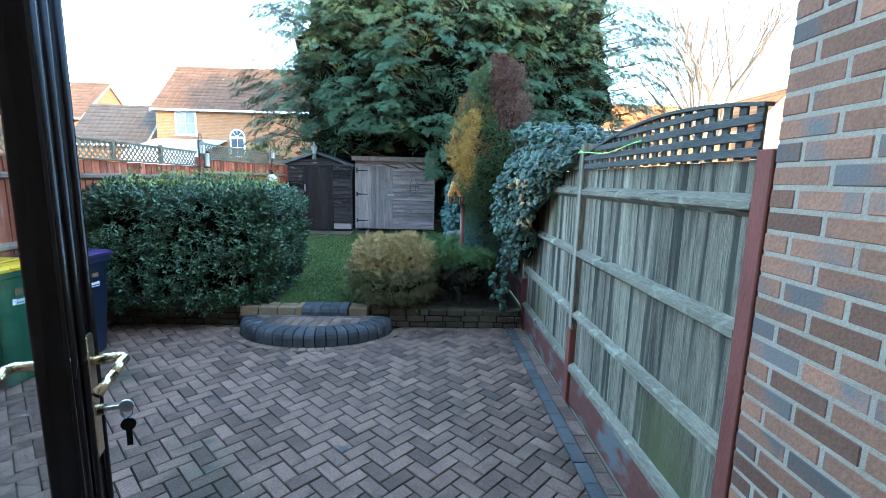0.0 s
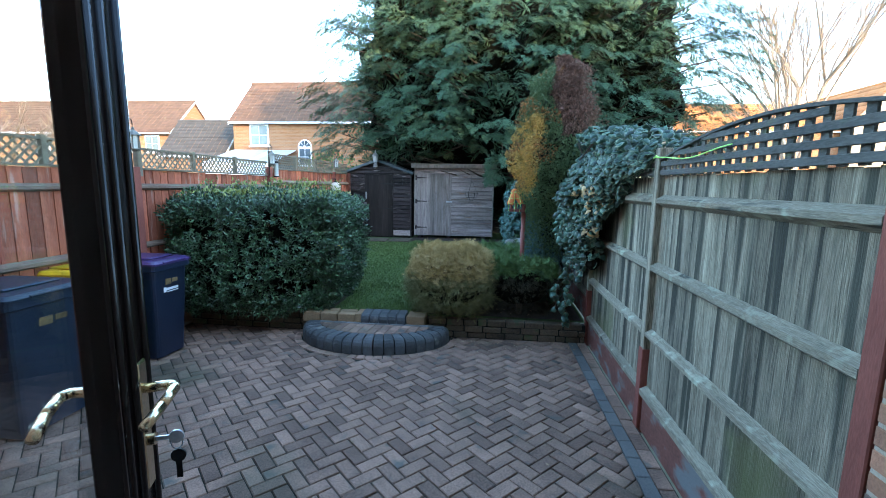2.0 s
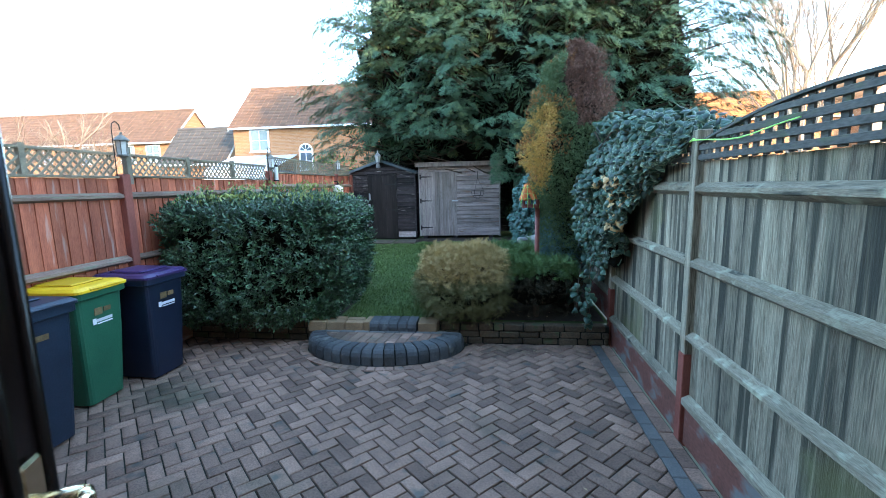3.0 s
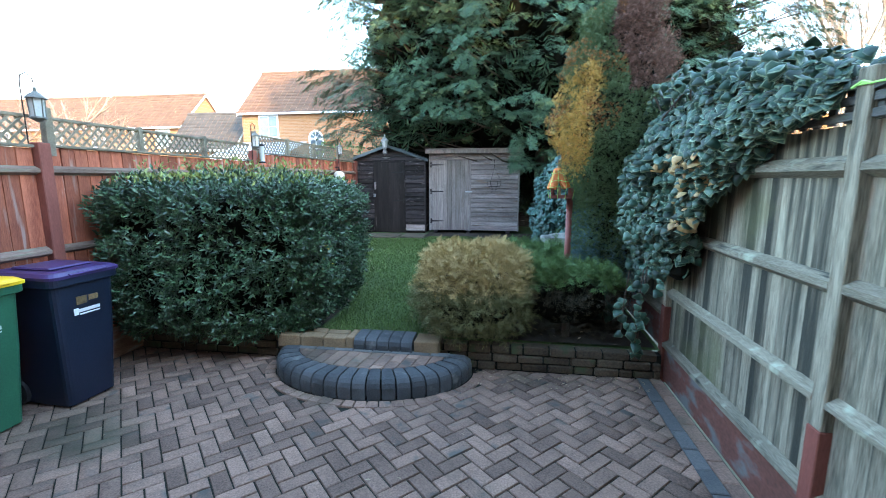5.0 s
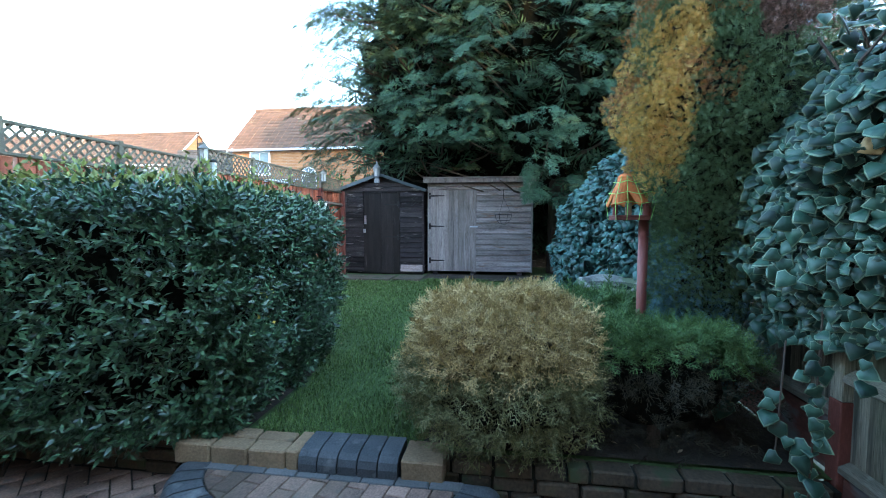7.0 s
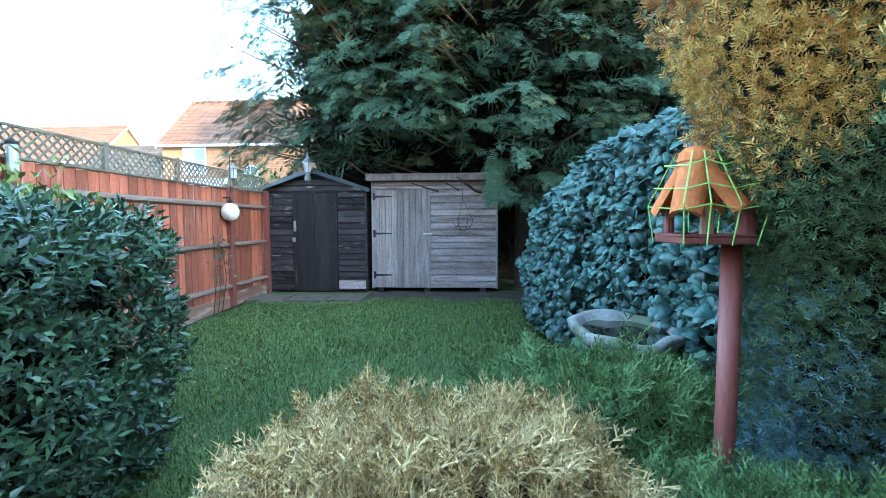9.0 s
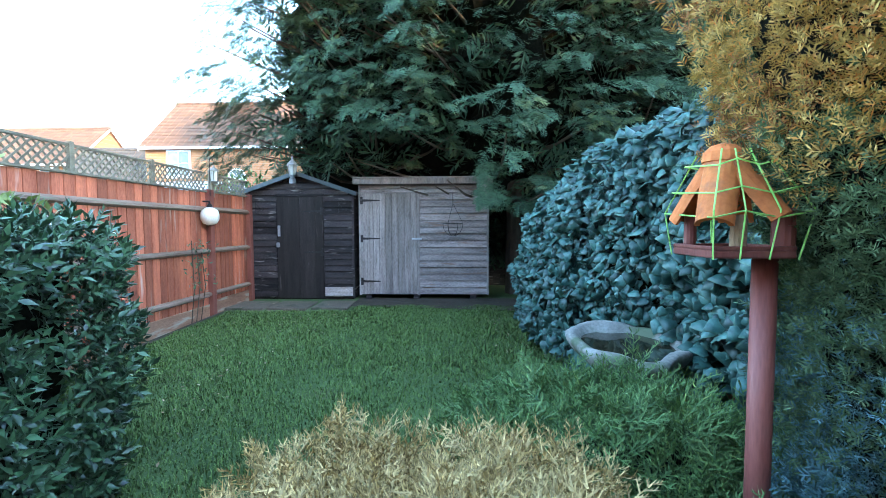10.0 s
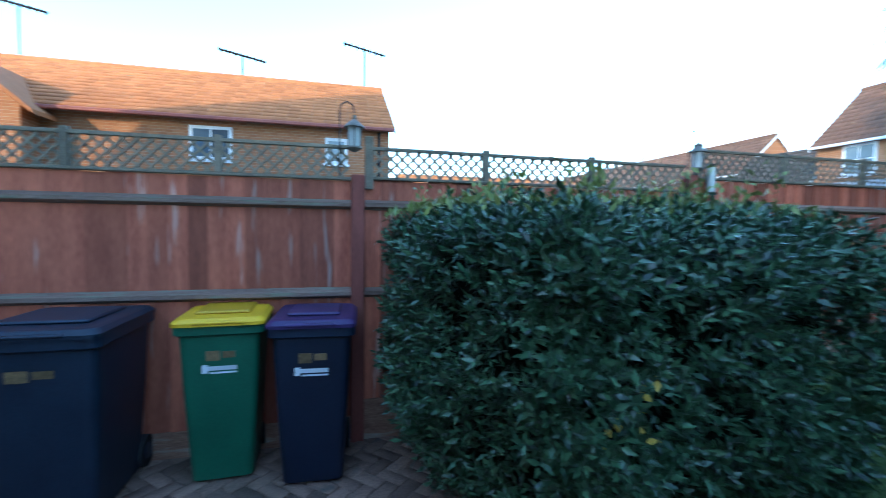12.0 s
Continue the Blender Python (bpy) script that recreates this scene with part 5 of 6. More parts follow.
P[:, 0] += .08 * lump(P, 6.0) + .04 * lump(P, 13.0)
over = q > .88
P[over, 0] = rng.uniform(1.25, 1.85, over.sum())
P[over, 2] = np.interp(P[over, 1], [1.7, 2.2, 2.8, 3.4, 3.75], [2.16, 2.28, 2.36, 2.34, 2.1]) + rng.uniform(-.08, .05, over.sum())
N = np.c_[-np.ones(n), -.35 * np.ones(n), .15 + .6 * np.clip(q - .7, 0, 1)]
N[over] = (-.2, -.2, 1)
strand = []
for sx, sy, zt, zb in ((1.19, 3.12, 1.05, .3), (1.22, 3.16, .9, .28), (1.1, 3.2, .75, .45), (1.32, 3.0, 1.05, .85)):
    for zz_ in np.arange(zb, zt, .045):
        strand.append((sx + rng.normal(0, .02), sy + rng.normal(0, .02), zz_))
strand = np.array(strand)
P = np.concatenate([P, strand])
N = np.concatenate([N, np.tile((-.6, -.8, .2), (len(strand), 1))])
# oval patch of light on the ivy, painted with tan leaves
tan = (np.hypot((P[:, 1] - 2.68) / .22, (P[:, 2] - 1.66) / .28) + .5 * lump(P, 8.0) < .9) & (rng.random(len(P)) < .35)
it, iu = ivy("ivy", "variegated ivy tumbling over the fence with trailing strands", P, N, .066, [IVYLEAF, IVYEDGE], (1.45, 3.0, 1.2), tan, .6)
for k in range(6):
    ya = rr.uniform(3.05, 3.55)
    pts = [(1.44 - rr.uniform(0, .2), ya + i * rr.uniform(-.05, .06), 2.3 - i * .2) for i in range(6)]
    part("stem", path_rod(pts, .006, 5), BARK, it, m=iu)
for sx, sy, zt, zb in ((1.19, 3.12, 1.1, .3), (1.22, 3.16, 1.0, .28), (1.1, 3.2, .95, .45)):
    part("stem", path_rod([(sx + .05, sy + .05, zt), (sx + .01, sy, (zt + zb) / 2), (sx, sy, zb)], .004, 5), BARK, it, m=iu)
# plain block whose near-black colour gives the shade behind the leaves
part("woody_mass", box(1.35, 1.49, 2.9, 3.7, .95, 2.2, .05), SHADECORE, it, "solid stand-in for tangled stems, near-black for the shade among them", iu)

# ivy mound over the far fence
n = 11500
y, q = rng.uniform(4.75, 8.75, n), rng.random(n)
zhi = np.interp(y, [4.7, 5.4, 6.5, 7.6, 8.4, 8.8], [2.1, 2.35, 2.35, 2.15, 1.75, 1.3])
z = .35 + (zhi - .35) * q
bulge = np.interp(y, [4.7, 5.2, 5.8, 6.3, 7.5, 8.3, 8.8], [.12, .2, .34, .66, .8, .76, .5]) * np.interp(q, [0, .12, .45, .75, .92, 1], [.8, .95, 1, .9, .6, .15])
P = np.c_[1.5 - bulge + .3 * rng.random(n) ** 1.6 - .05, y, z]
P[:, 0] += .09 * lump(P, 5.0) + .06 * lump(P, 11.0, 2)
N = np.c_[-np.ones(n), np.interp(y, [4.7, 6.5, 8.75], [-.7, -.35, -.1]), np.interp(q, [0, .6, .85, 1], [.1, .25, .8, 1.2])]
i2, iu2 = ivy("ivy", "dense mound of blue-green ivy over the fence", P, N, .078, [IVYDEEP, IVYPALE], (1.3, 6.6, .4), None, 1.0)
# ball in the same near-black, painted shade inside the mound
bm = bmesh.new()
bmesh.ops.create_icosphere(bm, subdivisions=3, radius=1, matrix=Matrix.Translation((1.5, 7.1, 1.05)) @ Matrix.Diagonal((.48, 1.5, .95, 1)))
part("woody_mass", bm, SHADECORE, i2, "solid stand-in for tangled stems, near-black for the shade among them", iu2)
n = 60
P = np.c_[rng.uniform(.9, 1.2, n), rng.uniform(3.74, 4.02, n), rng.uniform(.45, .84, n)]
ivy("ivy", "large variegated ivy leaves beside the bird table", P, np.tile((-.5, -.6, .7), (n, 1)), .14, [IVYLEAF, IVYEDGE], (1.0, 3.55, .3))

# rose sprig on the red fence
rose = thing("climbing_rose", "sparse climbing rose sprig on the red fence", "plant", (FX + .05, 8.3, gz(8.3)))
RSU = under(rose)
for k in range(3):
    part("stem", path_rod([(FX + .06, 8.35 - .1 * k, .36), (FX + .1, 8.4 - .12 * k, .8), (FX + .12, 8.3 - .1 * k, 1.25 + .08 * k)], .006, 5), BARK, rose, m=RSU)
P = np.c_[rng.uniform(FX + .05, FX + .22, 90), 8.25 + rng.normal(0, .16, 90), rng.uniform(.75, 1.4, 90)]
part("leaves", scatter("leaves", OVAL, P, rand_dirs(90), rand_dirs(90) + np.array([.6, -.4, .4]), rng.uniform(.04, .08, 90), HEDGE), None, rose, "", RSU)

# ---------------- the great cypress behind the sheds ----------------
tree = thing("cypress_tree", "huge dark green leyland cypress behind the sheds", "tree", (.6, 11.6, .3))
TRU = under(tree)
part("trunk", rod((.95, 10.6, .2), (1.0, 11.2, 7.0), .19, .08, 12), BARK, tree, m=TRU)
part("trunk", rod((-1.2, 12.2, .2), (-1.0, 12.2, 9.0), .2, .06, 12), BARK, tree, m=TRU)
part("trunk", rod((2.6, 12.2, .2), (2.5, 12.2, 9.0), .2, .06, 12), BARK, tree, m=TRU)
axes = [(-1.75, 12.0, 3.55), (.7, 11.6, 4.1), (3.4, 12.1, 4.1)]
pts, tips, nrs, szs, light = [], [], [], [], []
bm = bmesh.new()
for b in range(1650):
    ax, ay, R0 = axes[b % 3]
    z0 = rng.uniform(2.0, 6.6) if b % 8 else rng.uniform(6.6, 11.0)
    R = R0 * float(np.interp(z0, [2, 3.2, 5, 8, 11.5], [.84, .98, 1.0, .8, .25]))
    a = rng.uniform(-np.pi, 0.0) if rng.random() < .9 else rng.uniform(0, np.pi)
    L = R * rng.uniform(.7, 1.04)
    hx, hy = math.cos(a), math.sin(a)
    rise = rng.uniform(-.05, .4)
    length = rng.uniform(.5, 1.1)
    run = np.array((hx, hy, rise)) + rand_dirs(1)[0] * .25
    run /= np.linalg.norm(run)
    root = np.array((ax + hx * (L - length), ay + hy * (L - length) * .98, z0))
    side = np.cross(run, (0, 0, 1.0))
    side /= np.linalg.norm(side)
    pale = rng.random() < .1
    for q in range(8):
        f = (q + rng.uniform(.3, .9)) / 8
        base = root + run * length * f - np.array((0, 0, .38)) * f * f * length
        way = run * .75 + side * ((1 if q % 2 else -1) * rng.uniform(.5, 1.0) * (1.1 - f)) + np.array((0, 0, -.32 * f - .08)) + rand_dirs(1)[0] * .15
        way /= np.linalg.norm(way)
        reach = length * (.5 - .27 * f)
        m = np.linspace(.05, 1, 5)
        Q = base + way * (reach * m)[:, None] - np.array((0, 0, .3)) * (m * m * reach)[:, None] + rng.normal(0, .015, (5, 3))
        keep = (Q[:, 2] > np.where(Q[:, 0] > .15, 1.75, np.where(Q[:, 1] < 11.6, 2.52, 1.9))) & ~((Q[:, 1] < 9.75) & (Q[:, 2] < 2.9) & (Q[:, 0] < .2))
        flip = np.where(np.arange(5) % 2, 1, -1)[:, None] * np.cross(way, (0, 0, 1.0)) * (.5 * (1.15 - m))[:, None]
        pts.append(Q[keep])
        tips.append((way + flip + np.array((0, 0, -.15)) - np.array((0, 0, .35)) * m[:, None] + rand_dirs(5) * .2)[keep])
        nrs.append((np.array((hx * .45, hy * .45, .8)) + rand_dirs(5) * .3)[keep])
        szs.append((rng.uniform(.1, .17, 5) * (1.15 - .35 * m))[keep])
        light.append(((pale | (rng.random(5) < .05)) & (m > .3))[keep])
    if b % 5 == 0:
        p = [(ax + hx * L * t, ay + hy * L * t, z0 - rise * L * (1 - t) * .4 - .2 * math.sin(math.pi * t)) for t in (0, .3, .6, .85)]
        for i in range(3):
            rod(p[i], p[i + 1], .045 - .012 * i, .033 - .012 * i, 5, bm)
part("limb", bm, BARK, tree, "dark bare limbs", TRU)
P, tip, nr, sz, lt = (np.concatenate(a) for a in (pts, tips, nrs, szs, light))
part("foliage", scatter("foliage", SPRAY, P[~lt], tip[~lt], nr[~lt], sz[~lt], CYPRESS), None, tree, "dark green feathery sprays", TRU)
part("light_foliage", scatter("light_foliage", SPRAY, P[lt], tip[lt], nr[lt], sz[lt], CYPRESSTIP), None, tree, "paler olive sprays", TRU)
# inner shade: dense old twigs round the trunks, and 1500 sprays added to darken the gap by the shed
n = 6000
ax = rng.integers(0, 3, n)
A = np.array(axes)[ax]
zz = rng.uniform(2.2, 10, n)
rad = A[:, 2] * np.interp(zz, [2, 3.2, 5, 8, 11.5], [.5, .62, .64, .5, .2]) * np.sqrt(rng.uniform(.3, 1, n))
aa = rng.uniform(0, 2 * np.pi, n)
P = np.c_[A[:, 0] + rad * np.cos(aa), A[:, 1] + rad * np.sin(aa), zz]
P = np.concatenate([P, np.c_[rng.uniform(.5, 2.6, 1500), rng.uniform(10.9, 12.2, 1500), rng.uniform(.9, 3.0, 1500)]])
P = P[(P[:, 2] > 2.6) | (P[:, 0] > .5) | (P[:, 1] > 11.7)]
n = len(P)
part("inner_foliage", scatter("inner_foliage", SPRAY, P, rand_dirs(n), rand_dirs(n), rng.uniform(.3, .5, n), CYPRESS), None, tree, "dense inner sprays", TRU)
# solid cores: their near-black stands for shade and closes holes to the sky
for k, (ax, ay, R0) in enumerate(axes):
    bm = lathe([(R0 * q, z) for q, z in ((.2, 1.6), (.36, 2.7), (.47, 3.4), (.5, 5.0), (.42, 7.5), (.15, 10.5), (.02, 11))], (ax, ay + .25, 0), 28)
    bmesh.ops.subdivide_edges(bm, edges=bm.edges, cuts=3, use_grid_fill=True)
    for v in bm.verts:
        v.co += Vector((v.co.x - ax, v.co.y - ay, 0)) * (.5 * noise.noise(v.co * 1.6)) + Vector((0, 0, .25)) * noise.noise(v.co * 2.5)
    part("twig_mass", bm, SHADECORE, tree, "solid stand-in for inner twigs, shade in its near-black colour", TRU)


def bare_tree(name, label, at, h, seed, bark, spread=.5, trunks=3, r0=.1, depth=5, kids=3):
    t = thing(name, label, "tree", at)
    r = random.Random(seed)
    thick, thin = bmesh.new(), []

    def grow(p, d, ln, rad, lev):
        q = p + d * ln
        if rad > .012:
            rod(p, q, rad, rad * .72, 5, thick)
        else:
            thin.append((p, q, rad))
        if lev == 0:
            return
        for k in range(kids if lev > 1 else kids + 1):
            nd = (d + Vector((r.gauss(0, spread), r.gauss(0, spread), r.gauss(.12, spread * .6)))).normalized()
            start = p.lerp(q, r.uniform(.45, 1.0)) if k else q
            grow(start, nd, ln * r.uniform(.6, .85), rad * (.7 if k == 0 else .5), lev - 1)

    for k in range(trunks):
        grow(Vector((r.uniform(-.3, .3), r.uniform(-.3, .3), 0)), Vector((r.uniform(-.2, .2), r.uniform(-.2, .2), 1)).normalized(), h * .33, r0, depth)
    part("trunk", thick, bark, t, "bare trunk and limbs")
    V, F = [], []
    for p, q, rad in thin:
        s = (q - p).cross(Vector((.3, .9, .1))).normalized() * rad
        u = (q - p).cross(s).normalized() * rad
        k = len(V)
        for c in (s, -s * .5 + u, -s * .5 - u):
            V += [tuple(p + c), tuple(q + c * .5)]
        F += [(k, k + 1, k + 3, k + 2), (k + 2, k + 3, k + 5, k + 4), (k + 4, k + 5, k + 1, k)]
    if F:
        part("twig", bulk("twigs", V, F, bark if bark is BIRCH else TWIG), None, t, "fine bare twigs")
    return t


bare_tree("birch_tree", "tall bare winter birch with pale branches", (17.0, 24.5, -.05), 13.0, 5, BIRCH, .3, 3, .2, 6, 3)
for k, (x, y, h) in enumerate(((-40, 42, 11), (-34, 44, 10), (-47, 40, 12), (-55, 40, 12), (-29, 46, 9), (-60, 30, 11))):
    bare_tree("bare_tree", "distant bare winter tree lit by low sun", (x, y, -.08), h, 20 + k, TWIG, .4, 2, .14, 5, 3)

for k, (x, y, h) in enumerate(((-18.6, 16.8, 5.2), (-21.5, 15.2, 5.6), (-24.5, 12.5, 5.4))):
    bare_tree("bare_tree", "bare winter tree glowing orange in low sun", (x, y, -.08), h, 40 + k, BIRCH, .42, 3, .13, 5, 3)

# ---------------- houses beyond the fences ----------------


def pitched(y_e, z_e, y_r, z_r, x0, x1, course=.3, tile=.33, seed=1):
    """One roof slope of overlapping tiles, from the eaves to the ridge, along x."""
    r = random.Random(seed)
    ln = math.hypot(y_r - y_e, z_r - z_e)
    n = max(2, round(ln / course))
    V, F = [], []
    nx, nz = -(z_r - z_e) / ln, (y_r - y_e) / ln
    if nz < 0:
        nx, nz = -nx, -nz
    m = max(1, round((x1 - x0) / tile))
    for k in range(n):
        a, b = k / n, min((k + 1.12) / n, 1.0)
        for j in range(m):
            xa, xb = x0 + (x1 - x0) * j / m, x0 + (x1 - x0) * (j + .965) / m
            lift = .04 + r.uniform(0, .008)
            ya, za, yb, zb = y_e + (y_r - y_e) * a, z_e + (z_r - z_e) * a, y_e + (y_r - y_e) * b, z_e + (z_r - z_e) * b
            q = len(V)
            for x in (xa, xb):
                V += [(x, ya, za), (x, ya + nx * lift, za + nz * lift), (x, yb + nx * .012, zb + nz * .012)]
            F += [(q, q + 3, q + 4, q + 1), (q + 1, q + 4, q + 5, q + 2)]
    return V, F


def sash(parent, up, x0, x1, y, z0, z1, cols, rows_, arch_top=False):
    """A white window set in a wall facing -y: frame, glass, bars, sill."""
    w = part("window", box(x0, x1, y - .03, y + .02, z0, z1, .006), WHITEPAINT, parent, "white-framed window", up)
    iw, ih = (x1 - x0 - .14) / cols, (z1 - z0 - .14) / rows_
    for i in range(cols):
        for j in range(rows_):
            xa, za = x0 + .07 + i * iw, z0 + .07 + j * ih
            part("pane", box(xa + .02, xa + iw - .02, y - .038, y - .028, za + .02, za + ih - .02), WINDARK, w)
    if not arch_top:
        part("sill", box(x0 - .05, x1 + .05, y - .09, y + .0, z0 - .06, z0, .006), WHITEPAINT, w)
    return w


def house(name, label, at, turn, x0, x1, y0, y1, ze, zr, roof, over=.25, trim=None, cat="house"):
    """A gabled house with its ridge along its own x and its front at y0."""
    t = thing(name, label, cat, at, turn=turn)
    ym, trim = (y0 + y1) / 2, trim or WHITEPAINT
    bm = bmesh.new()
    sec = [(y0, -.1), (y1, -.1), (y1, ze), (ym, zr - .08), (y0, ze)]
    a = [bm.verts.new((x0, y, z)) for y, z in sec]
    b = [bm.verts.new((x1, y, z)) for y, z in sec]
    bm.faces.new(a)
    bm.faces.new(b[::-1])
    for k in range(5):
        bm.faces.new((a[k], a[(k + 1) % 5], b[(k + 1) % 5], b[k]))
    bmesh.ops.recalc_face_normals(bm, faces=bm.faces)
    for f in bm.faces:
        f.material_index = 1 if abs(f.normal.x) > .5 else 0
    part("wall", bm, [FARBRICK, FARBRICK_SIDE], t)
    sl = (zr - ze) / (ym - y0)
    V, F = pitched(y0 - over, ze - over * sl, ym, zr, x0 - .15, x1 + .15, seed=3)
    V2, F2 = pitched(y1 + over, ze - over * sl, ym, zr, x0 - .15, x1 + .15, .6, 1.0, seed=4)
    k = len(V)
    part("roof", bulk("roof", V + V2, F + [tuple(i + k for i in f) for f in F2], roof), None, t, "tiled roof slopes")
    part("ridge", rod((x0 - .15, ym, zr), (x1 + .15, ym, zr), .11, .11, 10), roof, t)
    part("gutter", box(x0 - .1, x1 + .1, y0 - over - .1, y0 - over + .02, ze - over * sl - .1, ze - over * sl + .0, .02), trim, t)
    for s, xx in ((-1, x0 - .16), (1, x1 + .13)):
        bm = bmesh.new()
        c = [(y0 - over, ze - over * sl - .16), (ym, zr - .16), (ym, zr - .02), (y0 - over, ze - over * sl - .02)]
        A = [bm.verts.new((xx, y, z)) for y, z in c]
        B = [bm.verts.new((xx + .03, y, z)) for y, z in c]
        bm.faces.new(A)
        bm.faces.new(B[::-1])
        for i in range(4):
            bm.faces.new((A[i], A[(i + 1) % 4], B[(i + 1) % 4], B[i]))
        part("bargeboard", bm, trim, t)
    return t


h1 = house("brick_house", "orange brick house with a brown tiled roof beyond the garden", (-13.9, 21.6, 0), 0, 0, 11.5, 0, 5.0, 5.3, 7.65, ROOF2)
w1 = sash(h1, None, .95, 2.05, 0, 3.8, 4.98, 2, 2)
w2 = sash(h1, None, 3.7, 4.5, 0, 2.7, 3.75, 2, 2, True)
bm = bmesh.new()
fan = [(4.1 + .4 * math.cos(a), 3.75 + .42 * math.sin(a)) for a in [math.pi * i / 14 for i in range(15)]]
A = [bm.verts.new((x, -.03, z)) for x, z in fan]
B = [bm.verts.new((x, .02, z)) for x, z in fan]
bm.faces.new(A)
bm.faces.new(B[::-1])
for i in range(15):
    bm.faces.new((A[i], A[(i + 1) % 15], B[(i + 1) % 15], B[i]))
bmesh.ops.recalc_face_normals(bm, faces=bm.faces)
part("fanlight", bm, WHITEPAINT, h1, "white arched fanlight")
for i in range(4):
    a0, a1 = math.pi * (i + .1) / 4, math.pi * (i + .9) / 4
    pl = [(4.1 + .08 * math.cos(a0), 3.77 + .08 * math.sin(a0)), (4.1 + .33 * math.cos(a0), 3.77 + .34 * math.sin(a0)), (4.1 + .33 * math.cos(a1), 3.77 + .34 * math.sin(a1)), (4.1 + .08 * math.cos(a1), 3.77 + .08 * math.sin(a1))]
    bm = bmesh.new()
    A = [bm.verts.new((x, -.042, z)) for x, z in pl]
    B = [bm.verts.new((x, -.03, z)) for x, z in pl]
    bm.faces.new(A)
    bm.faces.new(B[::-1])
    for j in range(4):
        bm.faces.new((A[j], A[(j + 1) % 4], B[(j + 1) % 4], B[j]))
    part("pane", bm, WINDARK, h1)
cons = thing("conservatory", "white conservatory with a pale sheet roof", "conservatory", (-12.2, 20.2, 0))
for k in range(7):
    x = -1.75 + k * .52
    bm = bmesh.new()
    vs = [bm.verts.new(p) for p in ((x, -1.3, 2.75), (x + .5, -1.3, 2.75), (x + .5, 1.38, 3.55), (x, 1.38, 3.55))]
    ws = [bm.verts.new(v.co + Vector((0, 0, .04))) for v in vs]
    bm.faces.new(vs[::-1])
    bm.faces.new(ws)
    for i in range(4):
        bm.faces.new((vs[i], vs[(i + 1) % 4], ws[(i + 1) % 4], ws[i]))
    part("roof_sheet", bm, POLY, cons)
part("frame", box(-1.8, 1.9, -1.28, -1.18, 0, 2.75), WHITEPAINT, cons, "white frame")
part("glazing", box(-1.7, 1.8, -1.2, 1.3, .5, 2.7), WINDARK, cons)
house("garage", "low brick garage with a dark grey roof", (-19.0, 22.5, 0), 0, 0, 3.9, 0, 3.6, 3.55, 5.5, ROOF3, cat="garage")
h2 = house("brick_house", "brick house with a brown tiled roof in the sun", (-42.5, 24.5, 0), 0, 0, 22.6, 0, 4.6, 5.05, 7.15, ROOF2)
for x in (4.0, 9.0, 13.0, 16.2, 19.0, 20.8):
    sash(h2, None, x, x + 1.0, 0, 3.6, 4.7, 2, 2)
h3 = house("brick_house", "long brick house with an orange tiled roof over the fence", (-13.0, -10.5, 0), 90, 0, 14.5, 0, 7.0, 4.55, 6.6, ROOF1, trim=POLERED)
bay = part("bay", box(3.6, 6.0, -.7, .1, -.1, 4.3), [FARBRICK], h3, "projecting brick bay")
for sg in (-1, 1):
    bm = bmesh.new()
    c = [(4.8, 5.5), (4.8 + sg * 1.55, 4.15), (4.8 + sg * 1.55, 4.05), (4.8, 5.38)]
    A = [bm.verts.new((x, -.95, z)) for x, z in c]
    B = [bm.verts.new((x, 1.6, z)) for x, z in c]
    bm.faces.new(A)
    bm.faces.new(B[::-1])
    for k in range(4):
        bm.faces.new((A[k], A[(k + 1) % 4], B[(k + 1) % 4], B[k]))
    bmesh.ops.recalc_face_normals(bm, faces=bm.faces)
    part("bay_roof", bm, ROOF1, h3)
bm = bmesh.new()
A = [bm.verts.new((x, -.68, z)) for x, z in ((3.6, 4.25), (6.0, 4.25), (4.8, 5.35))]
B = [bm.verts.new((x, .3, z)) for x, z in ((3.6, 4.25), (6.0, 4.25), (4.8, 5.35))]
bm.faces.new(A)
bm.faces.new(B[::-1])
for k in range(3):
    bm.faces.new((A[k], A[(k + 1) % 3], B[(k + 1) % 3], B[k]))
bmesh.ops.recalc_face_normals(bm, faces=bm.faces)
part("bay_gable", bm, FARBRICK, h3)
sash(h3, None, 9.26, 10.3, 0, 3.3, 4.2, 2, 1)
sash(h3, None, 12.7, 13.32, 0, 3.35, 4.08, 1, 1)
sash(h3, None, 4.2, 5.4, -.7, 3.1, 4.15, 2, 1)
part("gutter_pipe", rod((14.2, -.1, 0), (14.2, -.1, 4.3), .04, .04, 8), RUBBER, h3, "black downpipe")
for x, z in ((9.9, 7.35), (14.0, 8.0), (3.6, 8.2)):
    ae = thing("aerial", "thin rooftop television aerial", "aerial", (-16.5, -10.5 + x, 6.7), "rooftop aerials")
    hgt = z - 6.7
    part("mast", rod((0, 0, 0), (0, 0, hgt), .03, .03, 6), RUBBER, ae)
    part("boom", rod((0, -.75, hgt + .16), (0, .75, hgt - .14), .035, .035, 6), RUBBER, ae)
    for k in range(7):
        y = -.7 + k * .22
        part("element", rod((-.2, y, hgt - .2 * y), (.2, y, hgt - .2 * y), .018, .018, 5), RUBBER, ae)
house("brick_house", "distant low brick house with an orange roof", (-36, 8, 0), 90, 0, 18, 0, 6, 4.2, 6.3, ROOF1)
house("brick_house", "distant brick house with an orange tiled roof", (13.5, 32, 0), 0, 0, 11, 0, 6, 6.1, 8.25, ROOF1)
house("brick_house", "distant brick house with its gable to the garden", (29.5, 31, 0), 90, 0, 9, 0, 5.0, 6.6, 9.2, ROOF1)
